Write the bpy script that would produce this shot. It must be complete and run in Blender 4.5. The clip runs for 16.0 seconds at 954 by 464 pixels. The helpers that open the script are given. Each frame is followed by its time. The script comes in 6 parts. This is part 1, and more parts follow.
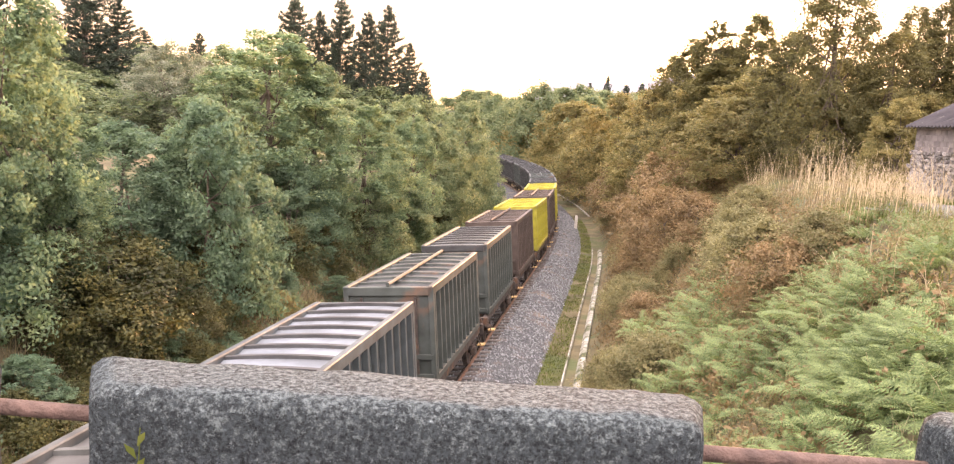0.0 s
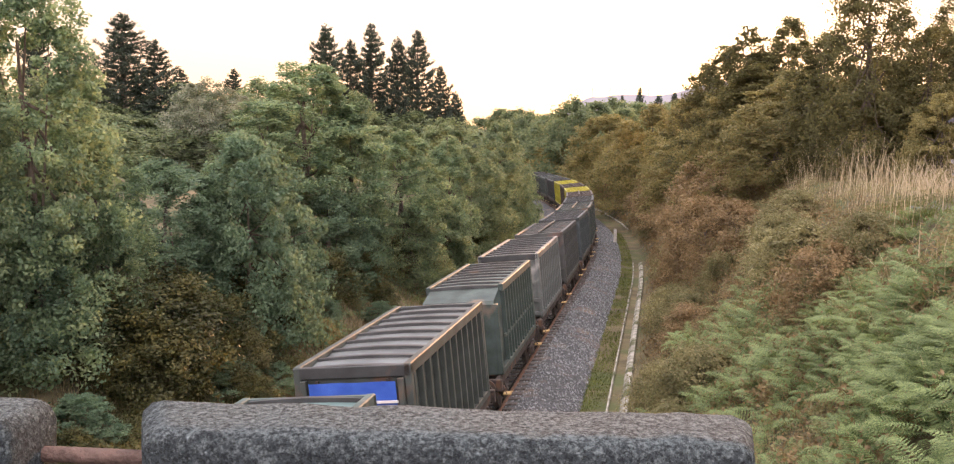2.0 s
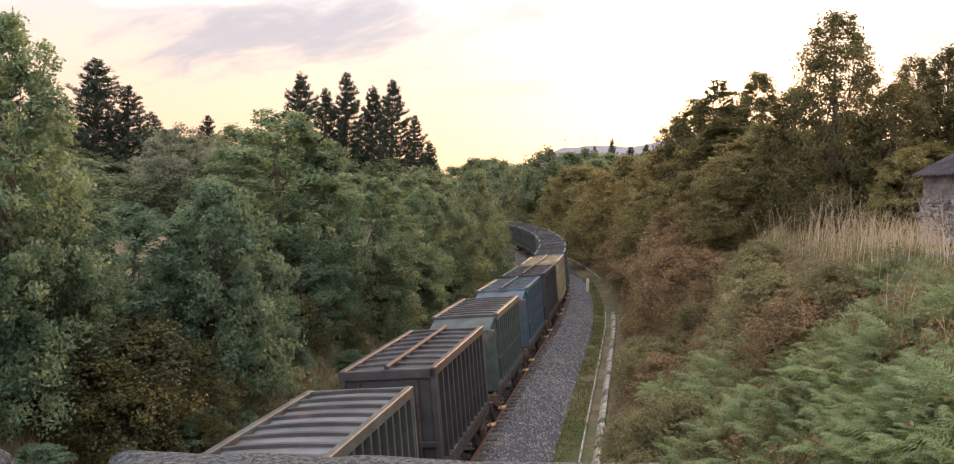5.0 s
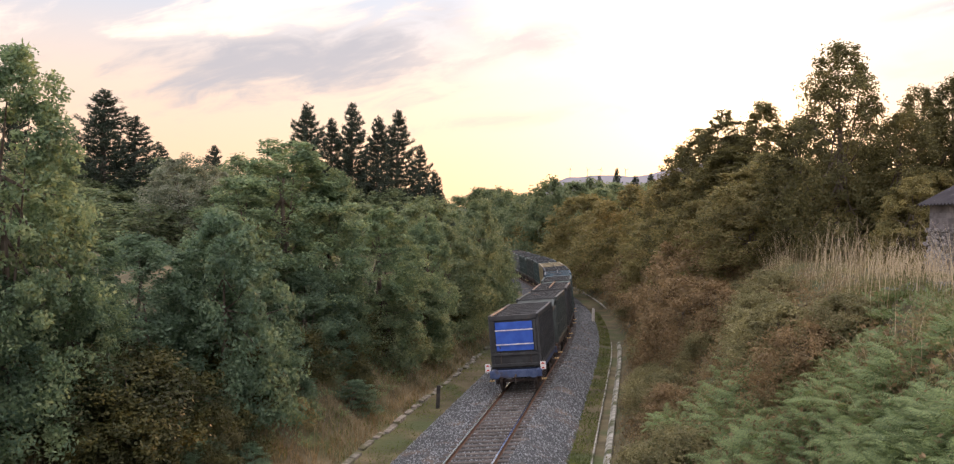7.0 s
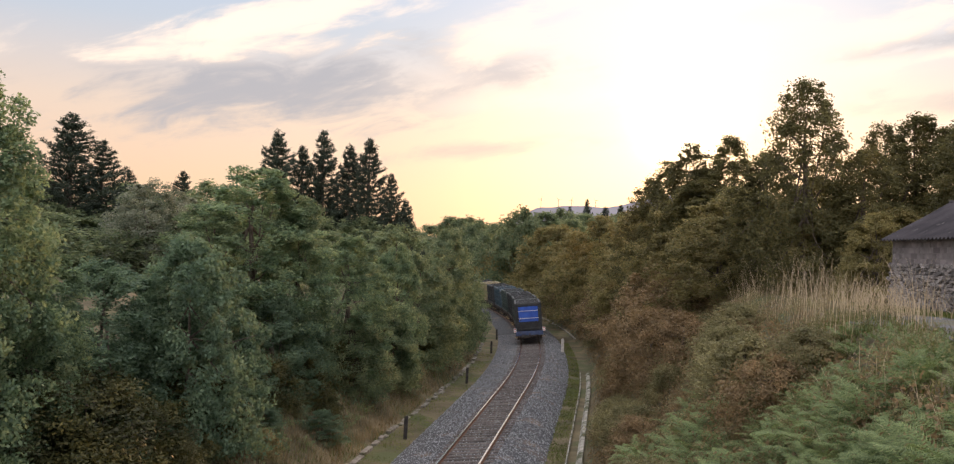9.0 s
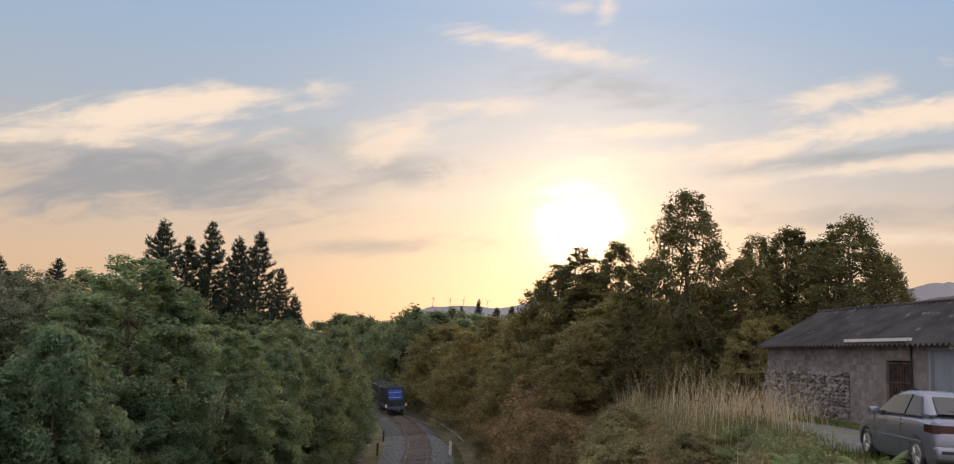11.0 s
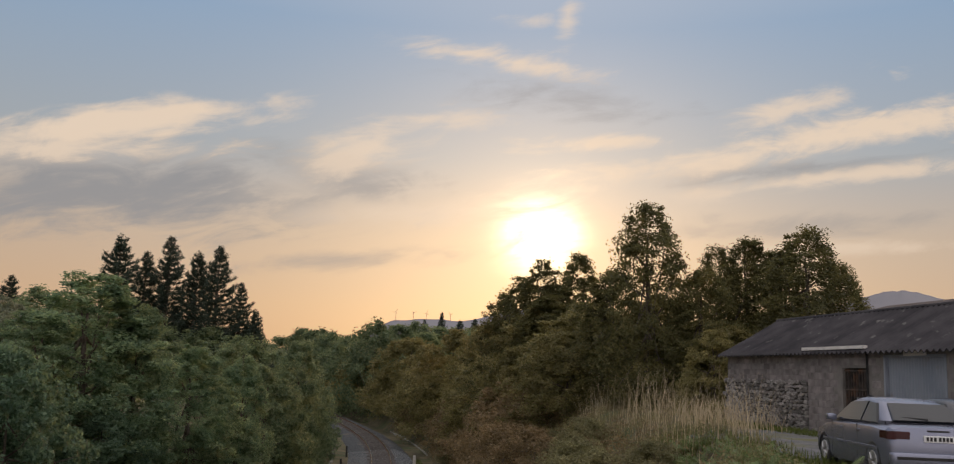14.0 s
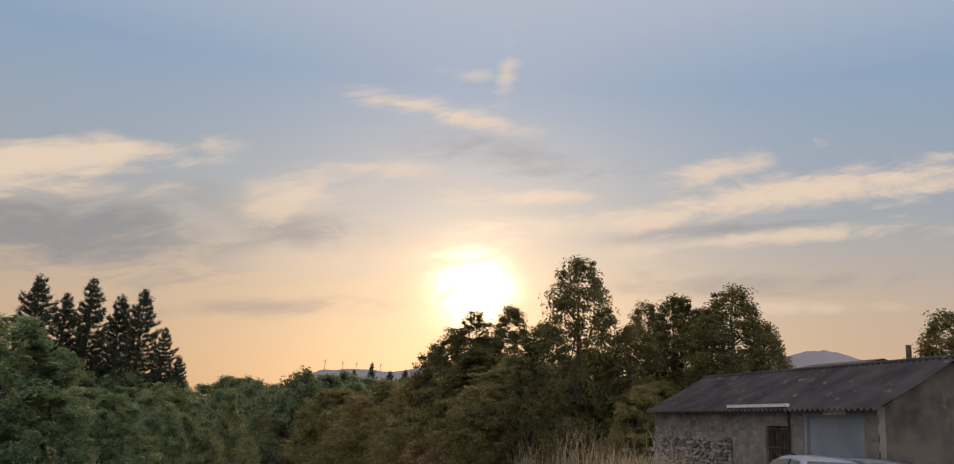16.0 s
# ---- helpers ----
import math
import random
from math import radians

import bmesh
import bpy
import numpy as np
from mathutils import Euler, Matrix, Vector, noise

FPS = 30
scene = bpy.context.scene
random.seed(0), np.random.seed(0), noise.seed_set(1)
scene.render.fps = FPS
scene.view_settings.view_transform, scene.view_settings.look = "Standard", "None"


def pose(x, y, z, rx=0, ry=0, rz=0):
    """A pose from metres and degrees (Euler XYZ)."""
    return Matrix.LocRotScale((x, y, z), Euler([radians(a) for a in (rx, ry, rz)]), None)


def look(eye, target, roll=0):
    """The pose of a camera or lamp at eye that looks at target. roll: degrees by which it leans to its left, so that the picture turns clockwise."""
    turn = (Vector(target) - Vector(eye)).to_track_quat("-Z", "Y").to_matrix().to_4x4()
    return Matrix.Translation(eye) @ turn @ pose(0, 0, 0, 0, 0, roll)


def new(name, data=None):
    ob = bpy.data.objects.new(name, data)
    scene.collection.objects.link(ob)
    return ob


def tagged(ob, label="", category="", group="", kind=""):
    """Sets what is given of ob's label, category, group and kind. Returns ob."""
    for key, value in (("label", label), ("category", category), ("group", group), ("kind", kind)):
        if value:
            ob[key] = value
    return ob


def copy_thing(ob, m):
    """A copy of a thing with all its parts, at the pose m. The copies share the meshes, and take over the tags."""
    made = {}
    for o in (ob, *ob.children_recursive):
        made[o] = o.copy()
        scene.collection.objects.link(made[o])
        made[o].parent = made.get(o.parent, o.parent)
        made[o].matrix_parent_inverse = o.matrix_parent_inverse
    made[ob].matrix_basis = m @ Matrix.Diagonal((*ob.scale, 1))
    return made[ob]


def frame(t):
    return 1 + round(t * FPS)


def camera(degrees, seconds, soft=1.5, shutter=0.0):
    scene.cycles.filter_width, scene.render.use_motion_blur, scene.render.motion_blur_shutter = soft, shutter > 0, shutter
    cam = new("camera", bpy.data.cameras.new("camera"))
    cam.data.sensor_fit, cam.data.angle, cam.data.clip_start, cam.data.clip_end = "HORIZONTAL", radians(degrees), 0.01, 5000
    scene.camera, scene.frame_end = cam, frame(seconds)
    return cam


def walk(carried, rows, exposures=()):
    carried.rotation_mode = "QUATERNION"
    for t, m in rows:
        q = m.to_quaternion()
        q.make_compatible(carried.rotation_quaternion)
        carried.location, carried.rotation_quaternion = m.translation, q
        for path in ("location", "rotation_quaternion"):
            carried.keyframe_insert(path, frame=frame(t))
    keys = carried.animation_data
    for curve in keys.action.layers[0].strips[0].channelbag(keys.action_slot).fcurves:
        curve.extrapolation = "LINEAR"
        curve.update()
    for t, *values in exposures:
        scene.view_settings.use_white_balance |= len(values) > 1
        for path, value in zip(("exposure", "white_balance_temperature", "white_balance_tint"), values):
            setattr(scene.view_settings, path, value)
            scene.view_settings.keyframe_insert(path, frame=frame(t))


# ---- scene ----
EXPOSURES = [(0.0, 1.9, 7850, 29), (0.5, 1.5, 7700, 28), (1.5, 1.17, 7500, 27), (2.5, 0.95, 7300, 27), (3.5, 0.7, 7150, 26), (7.0, 0.32, 7000, 23), (9.0, 0.08, 6950, 20), (10.2, -0.15, 6950, 18), (12.3, -0.72, 7100, 16), (16.0, -0.75, 7100, 17)]
cam = camera(57.4, 16.0, 1.2)
PATH = [
    (0.0, (-0.020, -0.010, 8.162), (-0.020, 9.920, 6.977), 3.84),
    (0.5, (-0.015, -0.010, 8.177), (0.075, 9.952, 7.308), 2.90),
    (1.0, (-0.019, -0.010, 8.180), (-0.097, 9.948, 7.273), 2.98),
    (1.5, (-0.017, -0.012, 8.179), (-0.275, 9.939, 7.220), 2.40),
    (2.0, (-0.017, -0.014, 8.184), (-0.469, 9.928, 7.202), 0.70),
    (2.5, (-0.018, -0.016, 8.190), (-0.508, 9.933, 7.303), 0.24),
    (3.0, (-0.017, -0.017, 8.196), (-0.437, 9.950, 7.491), 0.60),
    (3.5, (-0.017, -0.011, 8.196), (-0.346, 9.961, 7.534), 1.02),
    (4.0, (-0.011, -0.021, 8.202), (-0.145, 9.963, 7.646), 1.06),
    (4.2, (-0.014, -0.020, 8.199), (-0.142, 9.966, 7.693), 1.17),
    (6.5, (-0.027, -0.003, 8.169), (-0.225, 9.991, 7.876), 1.26),
    (7.0, (-0.032, 0.013, 8.181), (-0.251, 10.010, 8.096), 1.26),
    (7.5, (-0.030, 0.019, 8.190), (-0.139, 10.019, 8.161), 1.33),
    (8.0, (-0.020, 0.024, 8.201), (-0.096, 10.024, 8.247), 1.39),
    (8.5, (-0.021, 0.031, 8.211), (-0.104, 10.027, 8.477), 1.54),
    (9.0, (-0.006, 0.027, 8.210), (0.101, 10.023, 8.468), 1.92),
    (9.5, (0.007, 0.030, 8.210), (0.590, 10.009, 8.486), 2.56),
    (10.0, (0.019, 0.033, 8.216), (1.005, 9.965, 8.833), 2.57),
    (10.2, (0.022, 0.034, 8.216), (1.025, 9.946, 9.077), 2.85),
    (12.3, (0.049, 0.016, 8.222), (1.750, 9.735, 9.851), 2.55),
    (12.5, (0.049, 0.016, 8.220), (1.738, 9.736, 9.854), 2.42),
    (13.0, (0.055, 0.014, 8.220), (1.782, 9.729, 9.842), 2.20),
    (13.5, (0.051, 0.016, 8.217), (1.765, 9.737, 9.817), 2.14),
    (14.0, (0.045, 0.015, 8.215), (1.731, 9.741, 9.816), 2.25),
    (14.5, (0.039, 0.016, 8.212), (1.698, 9.750, 9.789), 2.22),
    (15.0, (0.036, 0.015, 8.214), (1.655, 9.754, 9.805), 2.50),
    (15.5, (0.041, 0.005, 8.217), (1.915, 9.677, 9.933), 3.49),
    (16.0, (0.048, -0.006, 8.217), (2.419, 9.454, 10.425), 3.14),
]
walk(cam, [(t, look(eye, target, roll)) for t, eye, target, roll in PATH], EXPOSURES)

# ---------------------------------------------------------------- world, sun, exposure
SUN_AZ, SUN_EL = 14.1, 9.0          # degrees right of +y, degrees up
sun_dir = Vector((math.sin(radians(SUN_AZ)) * math.cos(radians(SUN_EL)),
                  math.cos(radians(SUN_AZ)) * math.cos(radians(SUN_EL)), math.sin(radians(SUN_EL))))


def make_world():
    w = bpy.data.worlds.new("evening_sky")
    scene.world = w
    w.use_nodes = True
    nt = w.node_tree
    nt.nodes.clear()
    N, L = nt.nodes.new, nt.links.new

    def math_node(op, a, b=None, clamp=False):
        n = N("ShaderNodeMath")
        n.operation, n.use_clamp = op, clamp
        for i, v in enumerate((a, b)):
            if v is None:
                continue
            if isinstance(v, (int, float)):
                n.inputs[i].default_value = v
            else:
                L(v, n.inputs[i])
        return n.outputs[0]

    def mix(fac, a, b, kind="MIX"):
        n = N("ShaderNodeMix")
        n.data_type, n.blend_type = "RGBA", kind
        for sock, v in ((n.inputs[0], fac), (n.inputs[6], a), (n.inputs[7], b)):
            if isinstance(v, (int, float)):
                sock.default_value = v
            elif isinstance(v, tuple):
                sock.default_value = (*v, 1)
            else:
                L(v, sock)
        return n.outputs[2]

    def ramp(fac, *stops):
        n = N("ShaderNodeValToRGB")
        while len(n.color_ramp.elements) < len(stops):
            n.color_ramp.elements.new(0.5)
        for el, (p, c) in zip(n.color_ramp.elements, stops):
            el.position, el.color = p, (*c, 1) if isinstance(c, tuple) else (c, c, c, 1)
        L(fac, n.inputs[0])
        return n.outputs[0]

    sky = N("ShaderNodeTexSky")
    sky.sky_type, sky.sun_disc = "NISHITA", False
    sky.sun_elevation, sky.sun_rotation = radians(SUN_EL), radians(SUN_AZ)
    sky.air_density, sky.dust_density, sky.ozone_density = 1.0, 2.0, 1.5
    tc = N("ShaderNodeTexCoord")
    sep = N("ShaderNodeSeparateXYZ")
    L(tc.outputs["Generated"], sep.inputs[0])
    x, y, z = sep.outputs
    up = math_node("MAXIMUM", z, 0.0)
    # evening gradient: pale apricot at the horizon to a soft blue above, the unseen zenith brightened as fill light
    grad = ramp(up,
                (0.0, (0.88, 0.59, 0.40)), (0.07, (0.93, 0.67, 0.46)), (0.15, (0.84, 0.71, 0.58)),
                (0.24, (0.55, 0.67, 0.77)), (0.38, (0.40, 0.65, 0.96)), (0.60, (1.05, 1.14, 1.30)), (0.85, (2.20, 2.22, 2.28)))
    base = mix(0.88, mix(1.0, sky.outputs[0], (0.12, 0.12, 0.12), "MULTIPLY"), grad)
    # the unseen eastern half, raised as added fill light on the foreground
    east_fill = math_node("MULTIPLY", y, -1.0, True)
    base = mix(math_node("MULTIPLY", east_fill, 0.75), base, (2.25, 2.2, 2.3))
    # cirrus: streaks drawn out across the view of the sunset, each broken up by noise
    fwd = math_node("MAXIMUM", y, 0.08)
    u, v = math_node("DIVIDE", x, fwd), math_node("DIVIDE", up, fwd)
    comb = N("ShaderNodeCombineXYZ")
    L(u, comb.inputs[0]), L(v, comb.inputs[1])

    def wisps(scale, stretch, turn, detail, dist):
        m2 = N("ShaderNodeMapping")
        m2.vector_type = "TEXTURE"
        m2.inputs["Rotation"].default_value = (0, 0, radians(turn))
        m2.inputs["Scale"].default_value = (stretch, 1, 1)
        L(comb.outputs[0], m2.inputs[0])
        n = N("ShaderNodeTexNoise")
        n.inputs["Scale"].default_value, n.inputs["Detail"].default_value = scale, detail
        n.inputs["Roughness"].default_value, n.inputs["Distortion"].default_value = 0.6, dist
        L(m2.outputs[0], n.inputs["Vector"])
        return n.outputs[0]

    fine, broad = wisps(26.0, 2.8, 14, 9.0, 0.9), wisps(6.0, 2.4, 10, 6.0, 0.7)
    hair = wisps(60.0, 5.0, 12, 6.0, 0.4)
    torn = math_node("SUBTRACT", math_node("ADD", math_node("MULTIPLY", fine, 2.6), math_node("MULTIPLY", broad, 2.6)), 2.6)
    torn = math_node("ADD", torn, math_node("MULTIPLY", math_node("SUBTRACT", hair, 0.5), 1.5))

    def streak(u0, v0, u1, v1, thick, soft=0.9, tear=0.85):
        """A soft torn streak from one end to the other, in units of the plane one ahead."""
        m2 = N("ShaderNodeMapping")
        m2.vector_type = "TEXTURE"
        m2.inputs["Location"].default_value = ((u0 + u1) / 2, (v0 + v1) / 2, 0)
        m2.inputs["Rotation"].default_value = (0, 0, math.atan2(v1 - v0, u1 - u0))
        m2.inputs["Scale"].default_value = (math.hypot(u1 - u0, v1 - v0) / 2, thick, 1)
        L(comb.outputs[0], m2.inputs[0])
        ln = N("ShaderNodeVectorMath")
        ln.operation = "LENGTH"
        L(m2.outputs[0], ln.inputs[0])
        q = N("ShaderNodeMapRange")
        q.interpolation_type = "SMOOTHERSTEP"
        q.inputs["From Min"].default_value, q.inputs["From Max"].default_value = -0.25, soft
        L(math_node("ADD", math_node("SUBTRACT", 1.0, ln.outputs["Value"]), math_node("MULTIPLY", torn, tear)), q.inputs[0])
        return q.outputs[0]

    def layer(rows):
        out = None
        for amount, *c in rows:
            one = math_node("MULTIPLY", streak(*c), amount)
            out = one if out is None else math_node("MAXIMUM", out, one)
        return out

    # grey undersides first, then the lit cirrus over them
    dark = layer(((0.85, -0.55, 0.175, 0.03, 0.190, 0.066, 1.1), (0.6, -0.12, 0.232, 0.14, 0.205, 0.034, 1.1), (0.65, 0.33, 0.232, 0.80, 0.308, 0.026, 1.1),
                  (0.50, -0.14, 0.105, 0.20, 0.142, 0.014, 1.3), (0.40, 0.34, 0.170, 0.90, 0.240, 0.022, 1.4), (0.50, 0.10, 0.338, 0.45, 0.335, 0.034, 1.3)))
    base = mix(dark, base, (0.43, 0.475, 0.52))
    pale = layer(((1.0, -0.46, 0.214, -0.05, 0.300, 0.026, 0.8, 0.6), (0.9, -0.50, 0.212, -0.12, 0.240, 0.020, 0.9), (0.85, -0.08, 0.200, 0.16, 0.310, 0.034, 1.2), (0.7, 0.02, 0.285, 0.24, 0.308, 0.018, 1.2),
                  (0.9, 0.05, 0.394, 0.35, 0.366, 0.020, 1.2), (0.75, 0.272, 0.395, 0.285, 0.500, 0.020, 1.4), (0.6, 0.18, 0.425, 0.28, 0.445, 0.014, 1.4), (0.9, 0.20, 0.274, 0.45, 0.299, 0.014, 1.0),
                  (0.85, 0.47, 0.312, 0.70, 0.404, 0.020, 1.2), (1.0, 0.14, 0.196, 1.08, 0.430, 0.030, 0.9, 0.7), (0.9, 0.30, 0.205, 0.95, 0.325, 0.016, 1.2), (0.75, -0.06, 0.166, 0.38, 0.218, 0.020, 1.2),
                  (0.6, 0.36, 0.155, 0.9, 0.195, 0.012, 1.4), (0.7, -0.9, 0.20, -0.45, 0.24, 0.03, 1.2), (0.7, 0.9, 0.30, 1.4, 0.36, 0.03, 1.2)))
    base = mix(math_node("MULTIPLY", pale, 0.92), base, (1.26, 1.09, 0.88))
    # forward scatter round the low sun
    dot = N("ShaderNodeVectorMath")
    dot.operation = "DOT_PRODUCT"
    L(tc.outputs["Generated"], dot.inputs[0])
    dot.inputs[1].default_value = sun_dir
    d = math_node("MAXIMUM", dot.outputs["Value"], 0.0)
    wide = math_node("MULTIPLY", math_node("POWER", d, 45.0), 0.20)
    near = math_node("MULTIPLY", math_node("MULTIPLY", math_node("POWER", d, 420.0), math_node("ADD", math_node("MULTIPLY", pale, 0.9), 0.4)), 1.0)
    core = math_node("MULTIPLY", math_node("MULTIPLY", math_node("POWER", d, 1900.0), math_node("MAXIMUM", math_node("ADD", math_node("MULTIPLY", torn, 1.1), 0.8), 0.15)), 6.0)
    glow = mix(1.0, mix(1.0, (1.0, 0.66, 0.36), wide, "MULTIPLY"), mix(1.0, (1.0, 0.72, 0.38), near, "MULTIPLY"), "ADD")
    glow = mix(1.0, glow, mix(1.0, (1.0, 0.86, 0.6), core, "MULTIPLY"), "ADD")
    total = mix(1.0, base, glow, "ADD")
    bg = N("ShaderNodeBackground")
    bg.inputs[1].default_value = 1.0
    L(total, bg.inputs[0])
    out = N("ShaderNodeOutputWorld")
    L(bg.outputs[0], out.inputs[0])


make_world()
sun = new("sun", bpy.data.lights.new("sun", "SUN"))
sun.data.energy, sun.data.angle, sun.data.color = 2.2, radians(1.5), (1.0, 0.56, 0.26)
sun.matrix_world = look((0, 0, 60), Vector((0, 0, 60)) - sun_dir)

# ---------------------------------------------------------------- materials


def material(name, c1, c2, scale=6.0, rough=0.8, bump=0.0, bump_scale=None, metal=0.0, stain=None, stain_scale=1.2, stain_at=0.55,
             random=0.0, spec=0.3, translucent=0.0, tcolor=None, stretch=(1, 1, 1)):
    """Two noise scales of colour, an optional stain, bump, and a random tint for each object."""
    m = bpy.data.materials.new(name)
    m.use_nodes = True
    nt = m.node_tree
    bsdf = nt.nodes["Principled BSDF"]
    N, L = nt.nodes.new, nt.links.new
    tc = N("ShaderNodeTexCoord")
    mp = N("ShaderNodeMapping")
    mp.inputs["Scale"].default_value = stretch
    if random:   # each piece cuts its grain from another place
        own, shift = N("ShaderNodeObjectInfo"), N("ShaderNodeVectorMath")
        shift.operation = "MULTIPLY_ADD"
        shift.inputs[1].default_value = (37.0, 37.0, 37.0)
        L(own.outputs["Random"], shift.inputs[0]), L(tc.outputs["Object"], shift.inputs[2]), L(shift.outputs[0], mp.inputs[0])
    else:
        L(tc.outputs["Object"], mp.inputs[0])

    def noise_node(sc, detail=5.0):
        n = N("ShaderNodeTexNoise")
        n.inputs["Scale"].default_value, n.inputs["Detail"].default_value = sc, detail
        L(mp.outputs[0], n.inputs["Vector"])
        return n

    def ramp(fac, a, b, lo=0.35, hi=0.65):
        r = N("ShaderNodeValToRGB")
        r.color_ramp.elements[0].position, r.color_ramp.elements[1].position = lo, hi
        r.color_ramp.elements[0].color, r.color_ramp.elements[1].color = (*a, 1), (*b, 1)
        L(fac, r.inputs[0])
        return r.outputs[0]

    col = ramp(noise_node(scale).outputs[0], c1, c2)
    if stain:
        fac = ramp(noise_node(stain_scale, 8.0).outputs[0], (0, 0, 0), (1, 1, 1), stain_at, stain_at + 0.13)
        mx = N("ShaderNodeMix")
        mx.data_type = "RGBA"
        L(fac, mx.inputs[0]), L(col, mx.inputs[6])
        mx.inputs[7].default_value = (*stain, 1)
        col = mx.outputs[2]
    if random:
        hsv = N("ShaderNodeHueSaturation")
        info = N("ShaderNodeObjectInfo")
        mr = N("ShaderNodeMapRange")
        mr.inputs["To Min"].default_value, mr.inputs["To Max"].default_value = 1 - random, 1 + random
        L(info.outputs["Random"], mr.inputs[0]), L(mr.outputs[0], hsv.inputs["Value"]), L(col, hsv.inputs["Color"])
        col = hsv.outputs[0]
    L(col, bsdf.inputs["Base Color"])
    bsdf.inputs["Roughness"].default_value, bsdf.inputs["Metallic"].default_value = rough, metal
    bsdf.inputs["Specular IOR Level"].default_value = spec
    if bump:
        b = N("ShaderNodeBump")
        b.inputs["Strength"].default_value, b.inputs["Distance"].default_value = min(1.0, bump), 0.05
        L(noise_node(bump_scale or scale * 3, 6.0).outputs[0], b.inputs["Height"])
        L(b.outputs[0], bsdf.inputs["Normal"])
    return m


def leaf_material(name, c1, c2, dark, trans=0.58, rough=0.6, random=0.16, single=0.45):
    """Leaves: each one its own tint, lit from behind through the blade."""
    m = bpy.data.materials.new(name)
    m.use_nodes = True
    nt = m.node_tree
    nt.nodes.clear()
    N, L = nt.nodes.new, nt.links.new
    geo, info, tc = N("ShaderNodeNewGeometry"), N("ShaderNodeObjectInfo"), N("ShaderNodeTexCoord")
    r = N("ShaderNodeValToRGB")
    r.color_ramp.elements.new(0.5)
    for el, (p, c) in zip(r.color_ramp.elements, ((0.0, dark), (0.45, c1), (1.0, c2))):
        el.position, el.color = p, (*c, 1)
    n = N("ShaderNodeTexNoise")
    n.inputs["Scale"].default_value, n.inputs["Detail"].default_value = 0.9, 3.0
    L(tc.outputs["Object"], n.inputs["Vector"])
    add = N("ShaderNodeMath")
    add.operation = "MULTIPLY_ADD"
    add.inputs[1].default_value = single
    L(geo.outputs["Random Per Island"], add.inputs[0])
    sub = N("ShaderNodeMath")
    sub.operation = "MULTIPLY_ADD"
    sub.inputs[1].default_value, sub.inputs[2].default_value = 1.5, -0.48
    L(n.outputs[0], sub.inputs[0]), L(sub.outputs[0], add.inputs[2]), L(add.outputs[0], r.inputs[0])
    hsv, mr = N("ShaderNodeHueSaturation"), N("ShaderNodeMapRange")
    mr.inputs["To Min"].default_value, mr.inputs["To Max"].default_value = 1 - random, 1 + random
    L(info.outputs["Random"], mr.inputs[0]), L(mr.outputs[0], hsv.inputs["Value"]), L(r.outputs[0], hsv.inputs["Color"])
    d, t, mix, out = N("ShaderNodeBsdfPrincipled"), N("ShaderNodeBsdfTranslucent"), N("ShaderNodeMixShader"), N("ShaderNodeOutputMaterial")
    d.inputs["Roughness"].default_value, d.inputs["Specular IOR Level"].default_value = rough, 0.25
    through_leaf = N("ShaderNodeMix")   # light that comes through a blade is yellower
    through_leaf.data_type, through_leaf.blend_type = "RGBA", "MULTIPLY"
    through_leaf.inputs[0].default_value, through_leaf.inputs[7].default_value = 1.0, (1.22, 1.12, 0.88, 1)
    L(hsv.outputs[0], through_leaf.inputs[6])
    L(hsv.outputs[0], d.inputs["Base Color"]), L(through_leaf.outputs[2], t.inputs["Color"])
    mix.inputs[0].default_value = trans
    L(d.outputs[0], mix.inputs[1]), L(t.outputs[0], mix.inputs[2]), L(mix.outputs[0], out.inputs[0])
    return m


